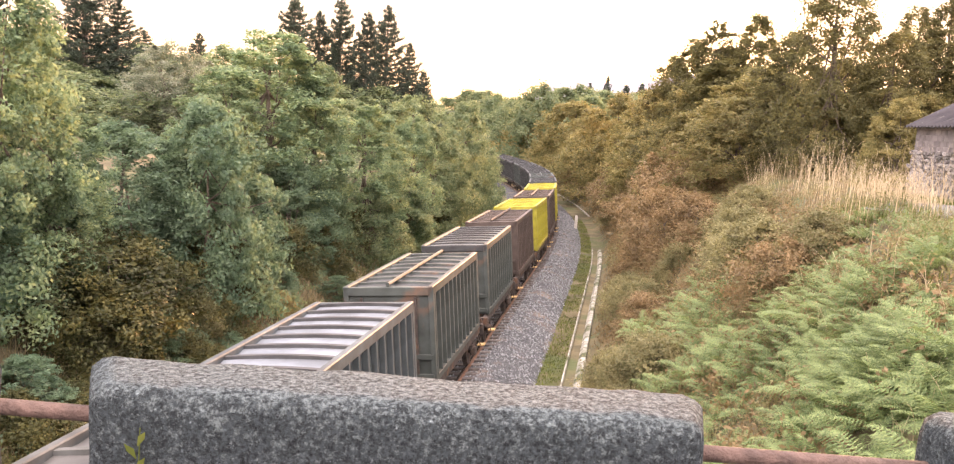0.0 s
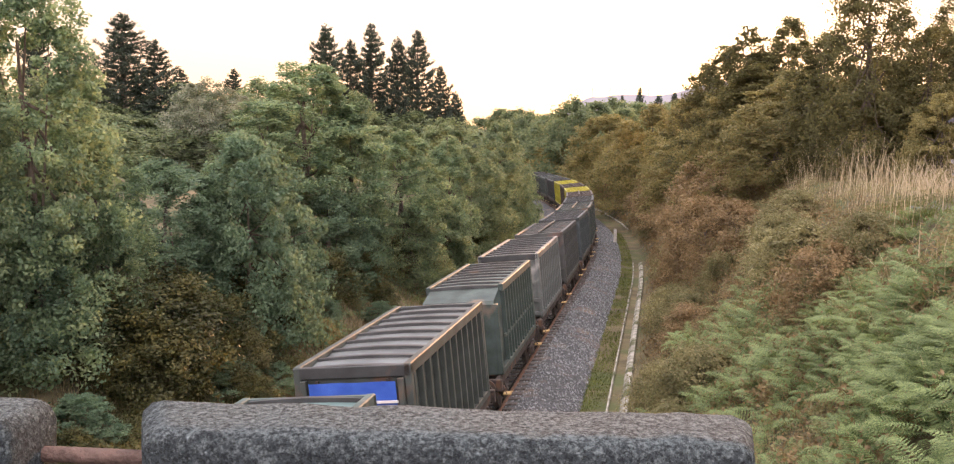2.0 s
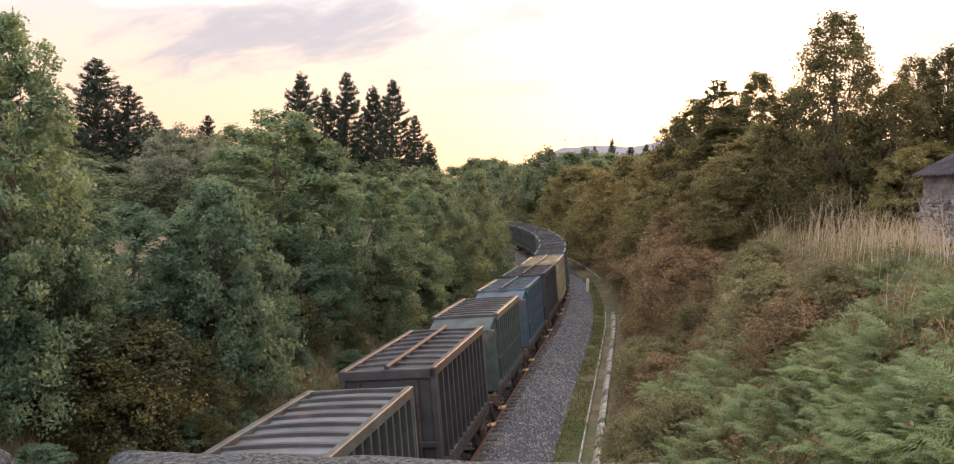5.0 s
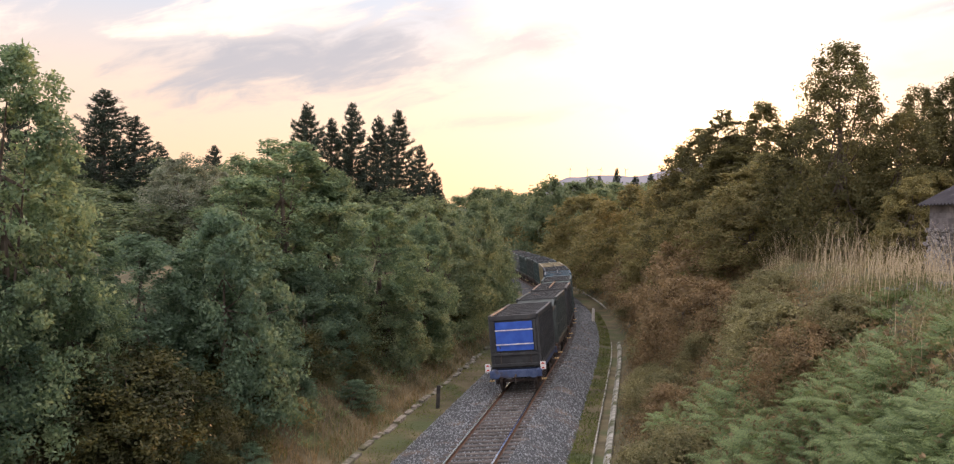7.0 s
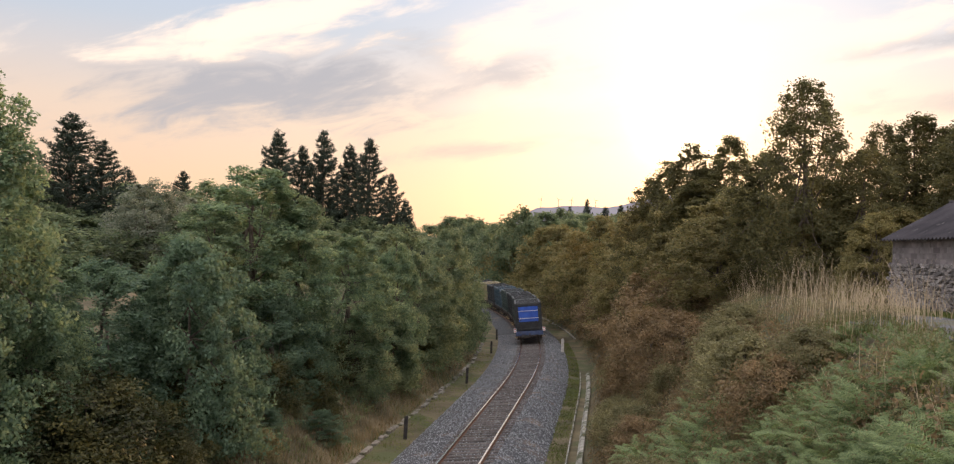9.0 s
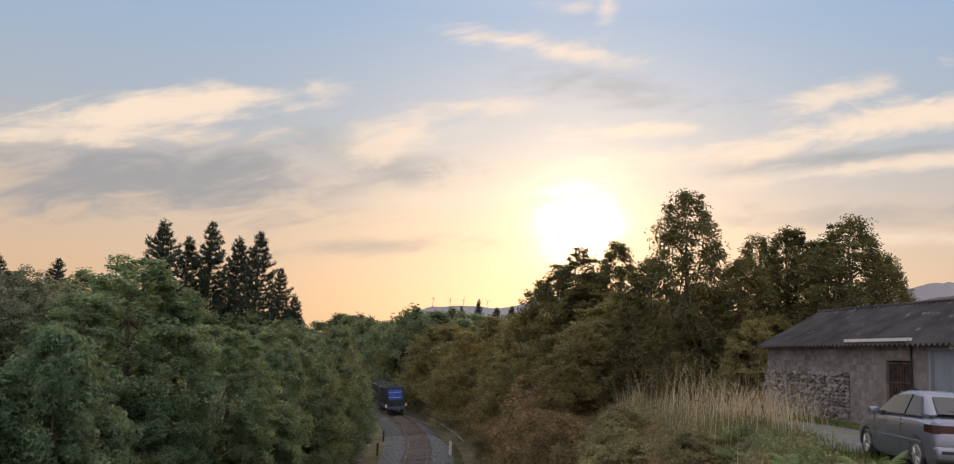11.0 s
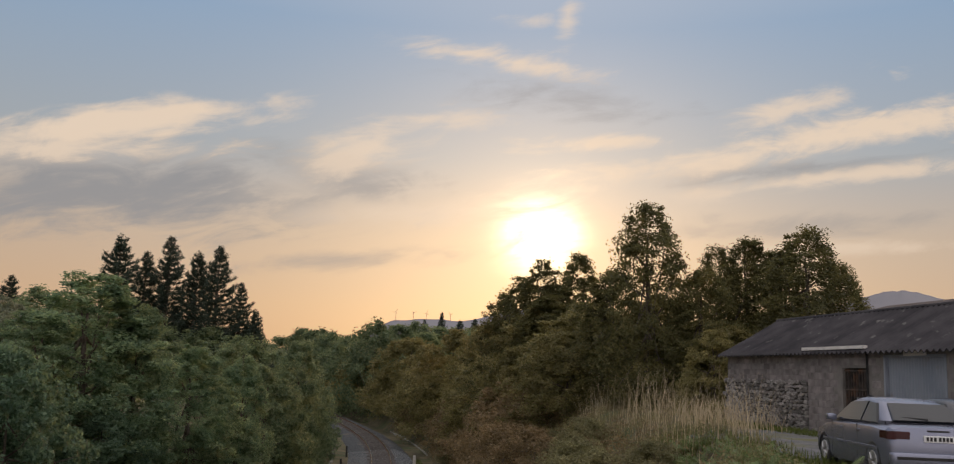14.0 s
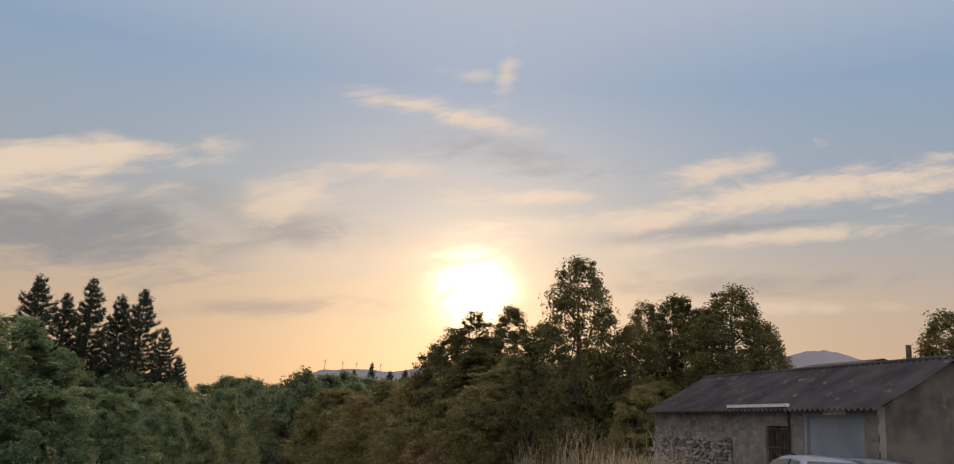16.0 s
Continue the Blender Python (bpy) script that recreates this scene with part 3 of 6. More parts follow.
def build_track():
    bed = bmesh.new()
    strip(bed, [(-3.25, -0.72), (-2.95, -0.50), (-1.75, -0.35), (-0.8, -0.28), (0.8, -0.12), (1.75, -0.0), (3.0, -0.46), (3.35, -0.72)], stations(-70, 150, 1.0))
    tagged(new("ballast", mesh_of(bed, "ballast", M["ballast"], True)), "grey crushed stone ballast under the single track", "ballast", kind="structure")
    line = tagged(new("railway_track"), "single curved railway track with shiny rail heads", "railway track", kind="structure")
    for side in (-1, 1):
        bm = bmesh.new()
        prof = [(-0.07, -0.16), (0.07, -0.16), (0.07, -0.145), (0.012, -0.12), (0.012, -0.045), (0.036, -0.03), (0.036, -0.004), (-0.036, -0.004), (-0.036, -0.03), (-0.012, -0.045), (-0.012, -0.12), (-0.07, -0.145)]
        strip(bm, [(n + side * 0.87, z + side * 0.87 * CANT) for n, z in prof], stations(-70, 150, 1.0), True)
        rail = part("rail", bm, M["rail_side"], line)
        bm = bmesh.new()
        strip(bm, [(side * 0.87 + n, z + side * 0.87 * CANT) for n, z in ((-0.037, -0.022), (0.037, -0.022), (0.034, 0.002), (-0.034, 0.002))], stations(-70, 150, 1.0), True)
        part("rail_head", bm, M["rail_top"], rail, "bright worn rail head")
    bm = box_bm(-1.3, 1.3, -0.12, 0.12, -0.30, -0.145, bevel=0.02)
    slp = mesh_of(bm, "sleeper", M["sleeper"])
    for i in range(290):
        p, h, r = track(-62 + i * 0.6)
        ob = new("sleeper", slp)
        ob.parent = line
        ob.matrix_basis = Matrix.Translation(p) @ Matrix.Rotation(-h, 4, "Z") @ Matrix.Rotation(-math.atan(CANT), 4, "Y")
    # loose stones over the bed
    rng = np.random.default_rng(5)
    k = 30000
    ss = rng.uniform(-32, 40, k)
    nn = rng.uniform(-3.1, 3.2, k)
    keep = np.abs(np.abs(nn) - 0.87) > 0.1
    ss, nn = ss[keep], nn[keep]
    zz = np.interp(nn, [-3.25, -2.95, -1.75, -0.8, 0.8, 1.75, 3.0, 3.35], [-0.72, -0.50, -0.35, -0.28, -0.12, -0.0, -0.46, -0.72])
    st = np.array([np.r_[tuple(track(a)[0])] + np.array(tuple(track(a)[2])) * b for a, b in zip(ss, nn)])
    st[:, 2] = zz + 0.008
    tet = np.array([(1, 0, -.5), (-.6, .8, -.5), (-.6, -.8, -.5), (0.1, 0, .7)])
    tri = tet[[0, 1, 3, 1, 2, 3, 2, 0, 3]]
    a = rng.uniform(0, 6.28, len(st))
    rot = np.stack([np.stack([np.cos(a), -np.sin(a), 0 * a], -1), np.stack([np.sin(a), np.cos(a), 0 * a], -1), np.stack([0 * a, 0 * a, 1 + 0 * a], -1)], 1)
    v = np.einsum("nij,kj->nki", rot, tri) * rng.uniform(0.03, 0.075, len(st))[:, None, None] + st[:, None, :]
    tagged(new("ballast_stones", quads_mesh("ballast_stones", v, M["stone"], 3)), "loose grey ballast stones beside the rails", "stones", kind="stuff")


build_track()


def build_channels():
    bm = bmesh.new()
    along = stations(-60, 12.0, 1.0)
    strip(bm, [(4.05, -0.98), (4.05, -0.50), (4.11, -0.48), (4.14, -0.82), (4.34, -0.82), (4.60, -0.46), (4.76, -0.43), (4.86, -0.98)], along, True)
    tagged(new("drain_channel", mesh_of(bm, "drain_channel", M["concrete"])), "open concrete drain channel with pale weathered lips", "drain channel", kind="structure")
    bm = bmesh.new()
    strip(bm, [(5.0, -0.8), (5.0, -0.42), (5.3, -0.38), (5.35, -0.8)], stations(38, 72, 1.0), True)
    tagged(new("kerb", mesh_of(bm, "kerb", M["concrete"])), "low pale concrete kerb along the far verge", "kerb", kind="structure")
    bm = bmesh.new()
    rng = random.Random(4)
    s = -30.0
    while s < 50:
        ln = rng.uniform(0.4, 1.5)
        w = rng.uniform(-0.1, 0.1)
        zz = rng.uniform(-0.14, 0.0)
        strip(bm, [(-4.75 + w, -0.9), (-4.75 + w, -0.46 + zz), (-4.52 + w, -0.48 + zz), (-4.5 + w, -0.9)], stations(s, s + ln, ln), True)
        s += ln + rng.uniform(0.02, 0.7)
    tagged(new("stone_edging", mesh_of(bm, "stone_edging", M["edging"])), "broken line of stone edging below the wooded bank", "edging", kind="structure")


build_channels()


def build_bridge():
    bm = box_bm(-40, 14, -4.2, 1.95, 5.75, 6.55, bevel=0.03)
    tagged(new("bridge_deck", mesh_of(bm, "bridge_deck", M["bridge"])), "masonry road bridge deck over the railway", "bridge", kind="structure")
    bm = box_bm(-40, 40, -3.9, 1.35, 6.55, 6.6)
    tagged(new("road", mesh_of(bm, "road", M["asphalt"])), "narrow worn asphalt road over the bridge", "road", kind="structure")
    for x0, x1 in ((-16.5, -11.2), (-0.2, 4.5)):
        bm = box_bm(x0, x1, -4.0, 1.7, -1.0, 5.75)
        tagged(new("abutment", mesh_of(bm, "abutment", M["bridge"])), "masonry abutment carrying the bridge deck", "abutment", kind="structure")
    xs = [(-2.3, -0.967, -2.3, -0.967), (-0.700, 0.418, -0.795, 0.470), (0.90, 2.0, 0.90, 2.0)]   # near and far edges of each block
    for x0, x1, x2, x3 in xs:
        bm = bmesh.new()
        prism(bm, [(x0, 1.51), (x1, 1.51), (x3, 1.735), (x2, 1.735)], 2, 6.5, 7.655)
        bmesh.ops.bevel(bm, geom=[e for e in bm.edges if max(v.co.z for v in e.verts) > 7], offset=0.045, segments=3, affect="EDGES", profile=0.55)
        bmesh.ops.subdivide_edges(bm, edges=[e for e in bm.edges if e.calc_length() > 0.2], cuts=22, use_grid_fill=True)
        for v in bm.verts:
            q = v.co * 9
            v.co += v.normal * (noise.noise(q) * 0.006 + noise.noise(q * 4) * 0.005 + noise.noise(q * 11) * 0.003)
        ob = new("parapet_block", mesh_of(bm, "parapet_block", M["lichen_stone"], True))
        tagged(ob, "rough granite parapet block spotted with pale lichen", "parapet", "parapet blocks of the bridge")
    for (_, _, _, a), (_, _, b, _) in zip(xs, xs[1:]):
        bm = bmesh.new()
        tube(bm, (a - 0.05, 1.66, 7.552), (b + 0.05, 1.66, 7.548), 0.0165, sides=12)
        tagged(new("guard_pipe", mesh_of(bm, "guard_pipe", M["rust"], True)), "rusty iron guard pipe between two parapet blocks", "guard rail", "guard pipes of the bridge")


build_bridge()


def build_weeds():
    for x, h in ((-0.605, 0.135), (-0.59, 0.09), (-0.43, 0.07), (-0.62, 0.08)):
        bm = bmesh.new()
        rng = random.Random(x)
        for k in range(9):
            z = 7.36 + h * 1.6 * k / 9
            d = (-1) ** k * 0.016
            vs = [bm.verts.new(p) for p in ((x, 1.497, z), (x + d, 1.49, z + 0.018), (x + d * 1.2, 1.485, z + 0.034), (x + d * 0.2, 1.492, z + 0.022))]
            bm.faces.new(vs)
        tube(bm, (x, 1.497, 7.3), (x + 0.006, 1.494, 7.36 + h * 1.7), 0.0018, 0.001, 5)
        tagged(new("weed", mesh_of(bm, "weed", M["grass"])), "thin green weed growing on the parapet face", "weed", "weeds on the parapet")


build_weeds()


def build_yard():
    bm = bmesh.new()
    xs, ys = np.linspace(10.6, 14.8, 18), np.linspace(1.5, 24.5, 30)
    g = [[bm.verts.new((x + 0.35 * math.sin(y * 1.3) * (i == 0), y, float(height(x, y)) + 0.02)) for i, x in enumerate(xs)] for y in ys]
    for a, b in zip(g, g[1:]):
        for i in range(len(xs) - 1):
            bm.faces.new((a[i], a[i + 1], b[i + 1], b[i]))
    tagged(new("yard", mesh_of(bm, "yard", M["gravel"], True)), "pale worn yard in front of the outbuilding", "yard", kind="structure")


build_yard()


def build_posts():
    for k, (s, n) in enumerate(((-14.3, -3.6), (4.3, -3.6), (23.4, -3.5), (36.5, -3.3))):
        p, h, r = track(s)
        q = p + r * n
        bm = box_bm(-0.09, 0.09, -0.07, 0.07, -0.75, 0.48, bevel=0.015)
        ob = new("marker_post", mesh_of(bm, "marker_post", M["post"]))
        tagged(ob, "short dark post beside the ballast", "post", "posts along the track")
        ob.matrix_basis = pose(q.x, q.y, 0, 0, random.uniform(-2, 2), 0)
    q = Vector((9.0, 79.7, 0))
    bm = bmesh.new()
    prism(bm, [(-0.13, -0.75), (0.13, -0.75), (0.13, 0.70), (0.06, 0.80), (-0.06, 0.80), (-0.13, 0.70)], 1, -0.05, 0.05)
    ob = new("distance_post", mesh_of(bm, "distance_post", M["pale_post"]))
    ob.matrix_basis = pose(q.x, q.y, 0)
    tagged(ob, "pale concrete distance post on the verge", "post")


build_posts()


def build_hills():
    rng = np.random.default_rng(8)
    for name, pts in (("hill", [(-600, 2550, 10), (56, 2499, 60), (123, 2497, 105), (190, 2493, 141), (275, 2485, 150), (396, 2468, 150), (464, 2457, 166), (548, 2439, 187), (700, 2400, 200), (900, 2330, 150), (1100, 2250, 150)]),
                      ("hill", [(1100, 2250, 140), (1308, 2130, 193), (1372, 2090, 231), (1433, 2048, 255), (1480, 2015, 258), (1534, 1974, 239), (1597, 1924, 226), (1800, 1750, 190), (2100, 1500, 160)])):
        p = np.array(pts, float)
        t = np.linspace(0, len(p) - 1, 90)
        q = np.stack([np.interp(t, np.arange(len(p)), p[:, i]) for i in range(3)], -1)
        q[:, 2] += np.interp(t, np.linspace(0, len(p) - 1, 45), rng.uniform(-3, 3, 45))
        bm = bmesh.new()
        rows = []
        for k, (sc, hz) in enumerate(((0.85, 0.0), (0.92, 0.55), (1.0, 1.0), (1.1, 0.5), (1.2, 0.0))):
            rows.append([bm.verts.new((x * sc, y * sc, 5 + z * hz)) for x, y, z in q])
        for a, b in zip(rows, rows[1:]):
            for i in range(len(q) - 1):
                bm.faces.new((a[i], a[i + 1], b[i + 1], b[i]))
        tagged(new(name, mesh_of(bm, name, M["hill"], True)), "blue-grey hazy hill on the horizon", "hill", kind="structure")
    for i, x in enumerate((205.7, 255.2, 292.7, 361.0)):
        y, z = 2490 - 0.06 * x, 148
        ob = tagged(new("wind_turbine"), "tiny distant wind turbine on the hill crest", "wind turbine", "turbines on the far hill")
        bm = bmesh.new()
        tube(bm, (0, 0, -15), (0, 0, 24), 0.9, 0.6, 6)
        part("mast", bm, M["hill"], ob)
        bm = bmesh.new()
        for a in (0.4 + i, 2.5 + i, 4.6 + i):
            tube(bm, (0, -1, 24), (9 * math.sin(a), -1, 24 + 9 * math.cos(a)), 0.6, 0.2, 4)
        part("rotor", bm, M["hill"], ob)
        ob.matrix_basis = pose(x, y, z)


build_hills()


# ---------------------------------------------------------------- plants
def leaf_cloud(rng, centres, radii, per, length, width, outward=0.5, centre=None, droop=0.0):
    """Small rhombic leaves scattered in clumps, turned mostly outward."""
    k = len(centres)
    idx = np.repeat(np.arange(k), per)
    n = len(idx)
    d = rng.normal(size=(n, 3))
    d /= np.linalg.norm(d, axis=1)[:, None] + 1e-9
    rad = rng.uniform(0, 1, n) ** 0.45
    p = centres[idx] + d * (rad * radii[idx])[:, None] * np.array([1, 1, 0.8])
    ref = np.array([0, 0, 0.0]) if centre is None else centre
    out = p - ref
    out /= np.linalg.norm(out, axis=1)[:, None] + 1e-9
    nrm = out * outward + rng.normal(size=(n, 3)) * 0.6 + np.array([0, 0, 0.25])
    nrm /= np.linalg.norm(nrm, axis=1)[:, None]
    a = np.cross(nrm, rng.normal(size=(n, 3)))
    a /= np.linalg.norm(a, axis=1)[:, None]
    a[:, 2] -= droop
    b = np.cross(nrm, a)
    L = (length * rng.uniform(0.6, 1.35, n))[:, None]
    W = (width * rng.uniform(0.7, 1.3, n))[:, None]
    return np.stack([p - a * L / 2, p + b * W / 2 - a * L * 0.05, p + a * L / 2, p - b * W / 2 - a * L * 0.05], 1).reshape(-1, 3)


def limbs(bm, rng, base_h, tips, r0):
    """A tapered trunk, and limbs that bend out to some of the clumps."""
    lean = rng.uniform(-0.03, 0.03, 2)
    top = base_h
    pts = [Vector((lean[0] * z * z * 0.2 + 0.06 * math.sin(z * 1.7), lean[1] * z * z * 0.2, z)) for z in np.linspace(-0.6, top, 7)]
    for i, (a, b) in enumerate(zip(pts, pts[1:])):
        tube(bm, a, b, r0 * (1 - i / 7.5), r0 * (1 - (i + 1) / 7.5), 7)
    for tip in tips:
        k = min(5, 2 + int(rng.integers(0, 4)))
        a = pts[k]
        c = Vector(tip)
        mid = a.lerp(c, 0.5) + Vector((0, 0, -0.1 * (c - a).length))
        tube(bm, a, mid, r0 * 0.34, r0 * 0.2, 5)
        tube(bm, mid, c, r0 * 0.2, r0 * 0.05, 5)


def broadleaf(name, seed, h, w, mat, bark, clumps, per, leaf, low=0.12, shape="round", radius=0.2, label="", category="tree", gap=1.0):
    """A tree or shrub of height h and width w: trunk with limbs, and a crown of leaf clumps."""
    rng = np.random.default_rng(seed)
    z = rng.uniform(0, 1, clumps)
    if shape == "round":
        prof = np.sqrt(np.clip(1 - (2 * z - 0.9) ** 2 / 1.25, 0.05, 1))
    elif shape == "spire":
        prof = np.clip((1 - z) ** 0.75, 0.06, 1) * (0.75 + 0.25 * np.clip(z * 6, 0, 1))
    elif shape == "egg":
        prof = np.sqrt(np.clip(1 - z ** 2.4, 0.03, 1)) * (0.72 + 0.28 * np.sin(np.clip(z * 2.2, 0, 1.57)))
    else:
        prof = np.sqrt(np.clip(1 - z ** 2, 0.04, 1))
    ang = rng.uniform(0, 2 * np.pi, clumps)
    lob = 1 + 0.16 * np.sin(ang * 3 + seed) + 0.12 * np.sin(ang * 5 + z * 7 + seed * 2)
    rr = w / 2 * prof * lob * rng.uniform(0.35, 1.0, clumps) ** 0.5
    zz = h * (low + (1 - low) * z) * rng.uniform(0.95, 1.04, clumps)
    c = np.stack([rr * np.cos(ang), rr * np.sin(ang), zz], -1)
    rad = radius * w * rng.uniform(0.35, 1.1, clumps) * (0.75 + 0.5 * (1 - z)) * gap
    leaves = leaf_cloud(rng, c, rad, per, leaf, leaf * 0.55, 0.55, np.array([0, 0, h * 0.42]))
    tree = new(name)
    bm = bmesh.new()
    limbs(bm, rng, h * 0.85, c[rng.permutation(clumps)[:14]], max(0.03, h * 0.017))
    part("trunk", bm, bark, tree)
    part("crown", quads_mesh("crown", leaves, mat), None, tree)
    return tagged(tree, label, category)


def conifer(name, seed, h, w, label):
    """A dark pine: whorls of slender branches that sweep up at their ends, in a narrow pointed crown with gaps."""
    rng = np.random.default_rng(seed)
    tree = new(name)
    bm = bmesh.new()
    tube(bm, (0, 0, -0.5), (0, 0, h * 0.55), h * 0.015, h * 0.009, 8)
    tube(bm, (0, 0, h * 0.55), (0, 0, h * 0.995), h * 0.009, 0.012, 8)
    at, way, size = [], [], []
    z = 0.14
    while z < 0.985:
        reach = w / 2 * (min(1.0, (1 - z) ** 0.9 * 1.25) * rng.uniform(0.75, 1.1) + 0.02)
        count = int(rng.integers(4, 7)) if z < 0.93 else 3
        turn = rng.uniform(0, 6.283)
        for k in range(count):
            a = turn + k * 6.283 / count + rng.uniform(-0.35, 0.35)
            ln = max(0.10, reach * rng.uniform(0.45, 1.2))
            out = np.array([math.cos(a), math.sin(a), 0.0])
            side = np.array([-out[1], out[0], 0.0])
            bow = lambda t: np.array([0, 0, h * z]) + out * ln * t + np.array([0, 0, ln * (0.10 * t + 0.45 * t * t)])
            pts = [Vector(bow(t)) for t in (0, 0.5, 1.0)]
            tube(bm, pts[0], pts[1], 0.010 + 0.016 * ln, 0.012, 4), tube(bm, pts[1], pts[2], 0.012, 0.005, 4)
            for t in np.arange(0.18, 1.0, 0.15 / ln):
                p = bow(t)
                d = bow(min(1.1, t + 0.1)) - p
                d /= np.linalg.norm(d)
                for sgn in (-1, 0, 1):   # the shoot and its two side twigs
                    spread = sgn * ln * 0.30 * (1.05 - t) * rng.uniform(0.3, 1.2)
                    at.append(p + side * spread + d * abs(spread) * 0.6 + np.array([0, 0, rng.uniform(-0.04, 0.10)]))
                    way.append(d + side * sgn * 0.5 + np.array([0, 0, 0.45]))
                    size.append(0.24)
            for c in range(3):           # the upright candle at the branch's end
                at.append(bow(1.0) + np.array([0, 0, 0.10 * c]))
                way.append(np.array([0, 0, 1.0]) + out * 0.3)
                size.append(0.20)
        z += rng.uniform(0.024, 0.040)
    for t in np.linspace(0.9, 1.0, 9):
        at.append(np.array([0, 0, h * t])), way.append(np.array([0, 0, 1.0])), size.append(0.22)
    idx = np.repeat(np.arange(len(at)), 9)
    c, d, r = np.array(at)[idx], np.array(way)[idx], np.array(size)[idx]
    c = c + rng.normal(size=c.shape) * 0.05
    d = d + rng.normal(size=d.shape) * 0.55
    d /= np.linalg.norm(d, axis=1)[:, None]
    s = np.cross(d, rng.normal(size=d.shape))
    s /= np.linalg.norm(s, axis=1)[:, None] + 1e-9
    ln = (r * rng.uniform(0.6, 1.4, len(r)))[:, None]
    leaves = np.stack([c, c + d * ln * 0.5 + s * 0.022, c + d * ln, c + d * ln * 0.5 - s * 0.022], 1).reshape(-1, 3)
    part("trunk", bm, M["bark"], tree)
    part("crown", quads_mesh("crown", leaves, M["needle"]), None, tree)
    return tagged(tree, label, "pine tree")


LIB = {}


def plant(kind, x, y, top, width, sink=0.25, base=None):
    """Puts a plant of a kind on the ground, as tall as top says; width sets its spread."""
    makers, labels = LIB[kind]
    i = plant.count.get(kind, 0)
    plant.count[kind] = i + 1
    src, h0, w0 = makers[i % len(makers)]
    z = float(height(x, y)) if base is None else base
    hh = max(0.8, top - z + sink)
    sw = max(0.35, width / w0)
    m = Matrix.Translation((x, y, z - sink)) @ Matrix.Rotation(i * 2.4, 4, "Z") @ Matrix.Diagonal((sw, sw, hh / h0, 1))
    if plant.used.get(src.name):
        ob = copy_thing(src, m @ Matrix.Diagonal((1 / src.scale.x, 1 / src.scale.y, 1 / src.scale.z, 1)))
    else:
        src.matrix_basis = m
        ob = src
        plant.used[src.name] = True
    tagged(ob, labels, group=plant.groups.get(kind, ""))
    return ob


plant.count, plant.used, plant.groups = {}, {}, {}


def library(kind, makers, label, group):
    LIB[kind] = (makers, label)
    plant.groups[kind] = group


def copies(fn, sizes):
    return [(fn(i, h, w), h, w) for i, (h, w) in enumerate(sizes)]


library("birch", copies(lambda i, h, w: broadleaf("birch_tree", 11 + i, h, w, M["birch"], M["bark"], 360, 120, 0.14, 0.0, "egg", 0.112), [(10, 5), (9, 5.5), (11, 5)]),
        "light green birch with fine airy leaves", "birches on the bank")
library("willow", copies(lambda i, h, w: broadleaf("willow_tree", 31 + i, h, w, M["willow"], M["bark"], 300, 105, 0.14, 0.0, "dome", 0.11), [(7, 5), (6, 5), (7, 4.5)]),
        "grey-green willow shrub with a rounded crown", "willows on the bank")
library("round", copies(lambda i, h, w: broadleaf("oak_tree", 51 + i, h, w, M["oak"], M["bark"], 300, 90, 0.19, 0.0, "dome", 0.11), [(8, 7), (8, 6.5), (9, 7)]),
        "round-headed green oak above the cutting", "oaks by the line")
library("pale", copies(lambda i, h, w: broadleaf("chestnut_tree", 71 + i, h, w, M["pale"], M["bark"], 220, 110, 0.16, 0.0, "egg", 0.13), [(9, 6), (8, 6)]),
        "pale green chestnut covered in creamy blossom", "chestnuts among the trees")
library("pine", copies(lambda i, h, w: conifer("pine_tree", 81 + i, h, w, ""), [(14, 5.5), (14, 5), (13, 5)]),
        "tall dark pine with upturned branches", "pines on the skyline")
library("dark", copies(lambda i, h, w: broadleaf("forest_tree", 91 + i, h, w, M["oak"], M["bark"], 130, 100, 0.30, 0.0, "dome", 0.19), [(9, 8), (10, 8)]),
        "dark green tree in the wood behind", "trees of the wood")
library("hedge", copies(lambda i, h, w: broadleaf("hedge_tree", 61 + i, h, w, M["hedge"], M["bark"], 300, 90, 0.19, 0.0, "dome", 0.11), [(8, 7), (8, 6.5), (9, 7)]),
        "tree on the sunny side of the line, leaf colour warmed by sun glare", "trees on the sunny bank")
library("scrub", copies(lambda i, h, w: broadleaf("scrub_bush", 161 + i, h, w, M["scrub"], M["bark"], 120, 110, 0.12, 0.0, "dome", 0.2, category="bush"), [(3, 4), (2.6, 4), (3, 3.6)]),
        "low olive scrub bush on the slope", "scrub on the banks")
library("gorse", copies(lambda i, h, w: broadleaf("gorse_bush", 111 + i, h, w, M["gorse"], M["bark"], 110, 120, 0.11, 0.0, "dome", 0.2, category="bush"), [(3, 3.2), (2.6, 3)]),
        "dark brownish gorse bush on the slope", "gorse on the banks")
library("bramble", copies(lambda i, h, w: broadleaf("bramble_bush", 121 + i, h, w, M["bramble"], M["bark"], 120, 120, 0.14, 0.0, "dome", 0.19, category="bush"), [(4, 5), (3.6, 5), (4, 4.5)]),
        "tangled brown and green bramble on the slope", "brambles on the banks")
library("thin", copies(lambda i, h, w: broadleaf("ash_tree", 131 + i, h, w, M["ash"], M["bark"], 420, 70, 0.14, 0.04, "egg", 0.15), [(10, 4.5), (10, 4)]),
        "open-crowned ash against the evening sky", "ashes beside the outbuilding")
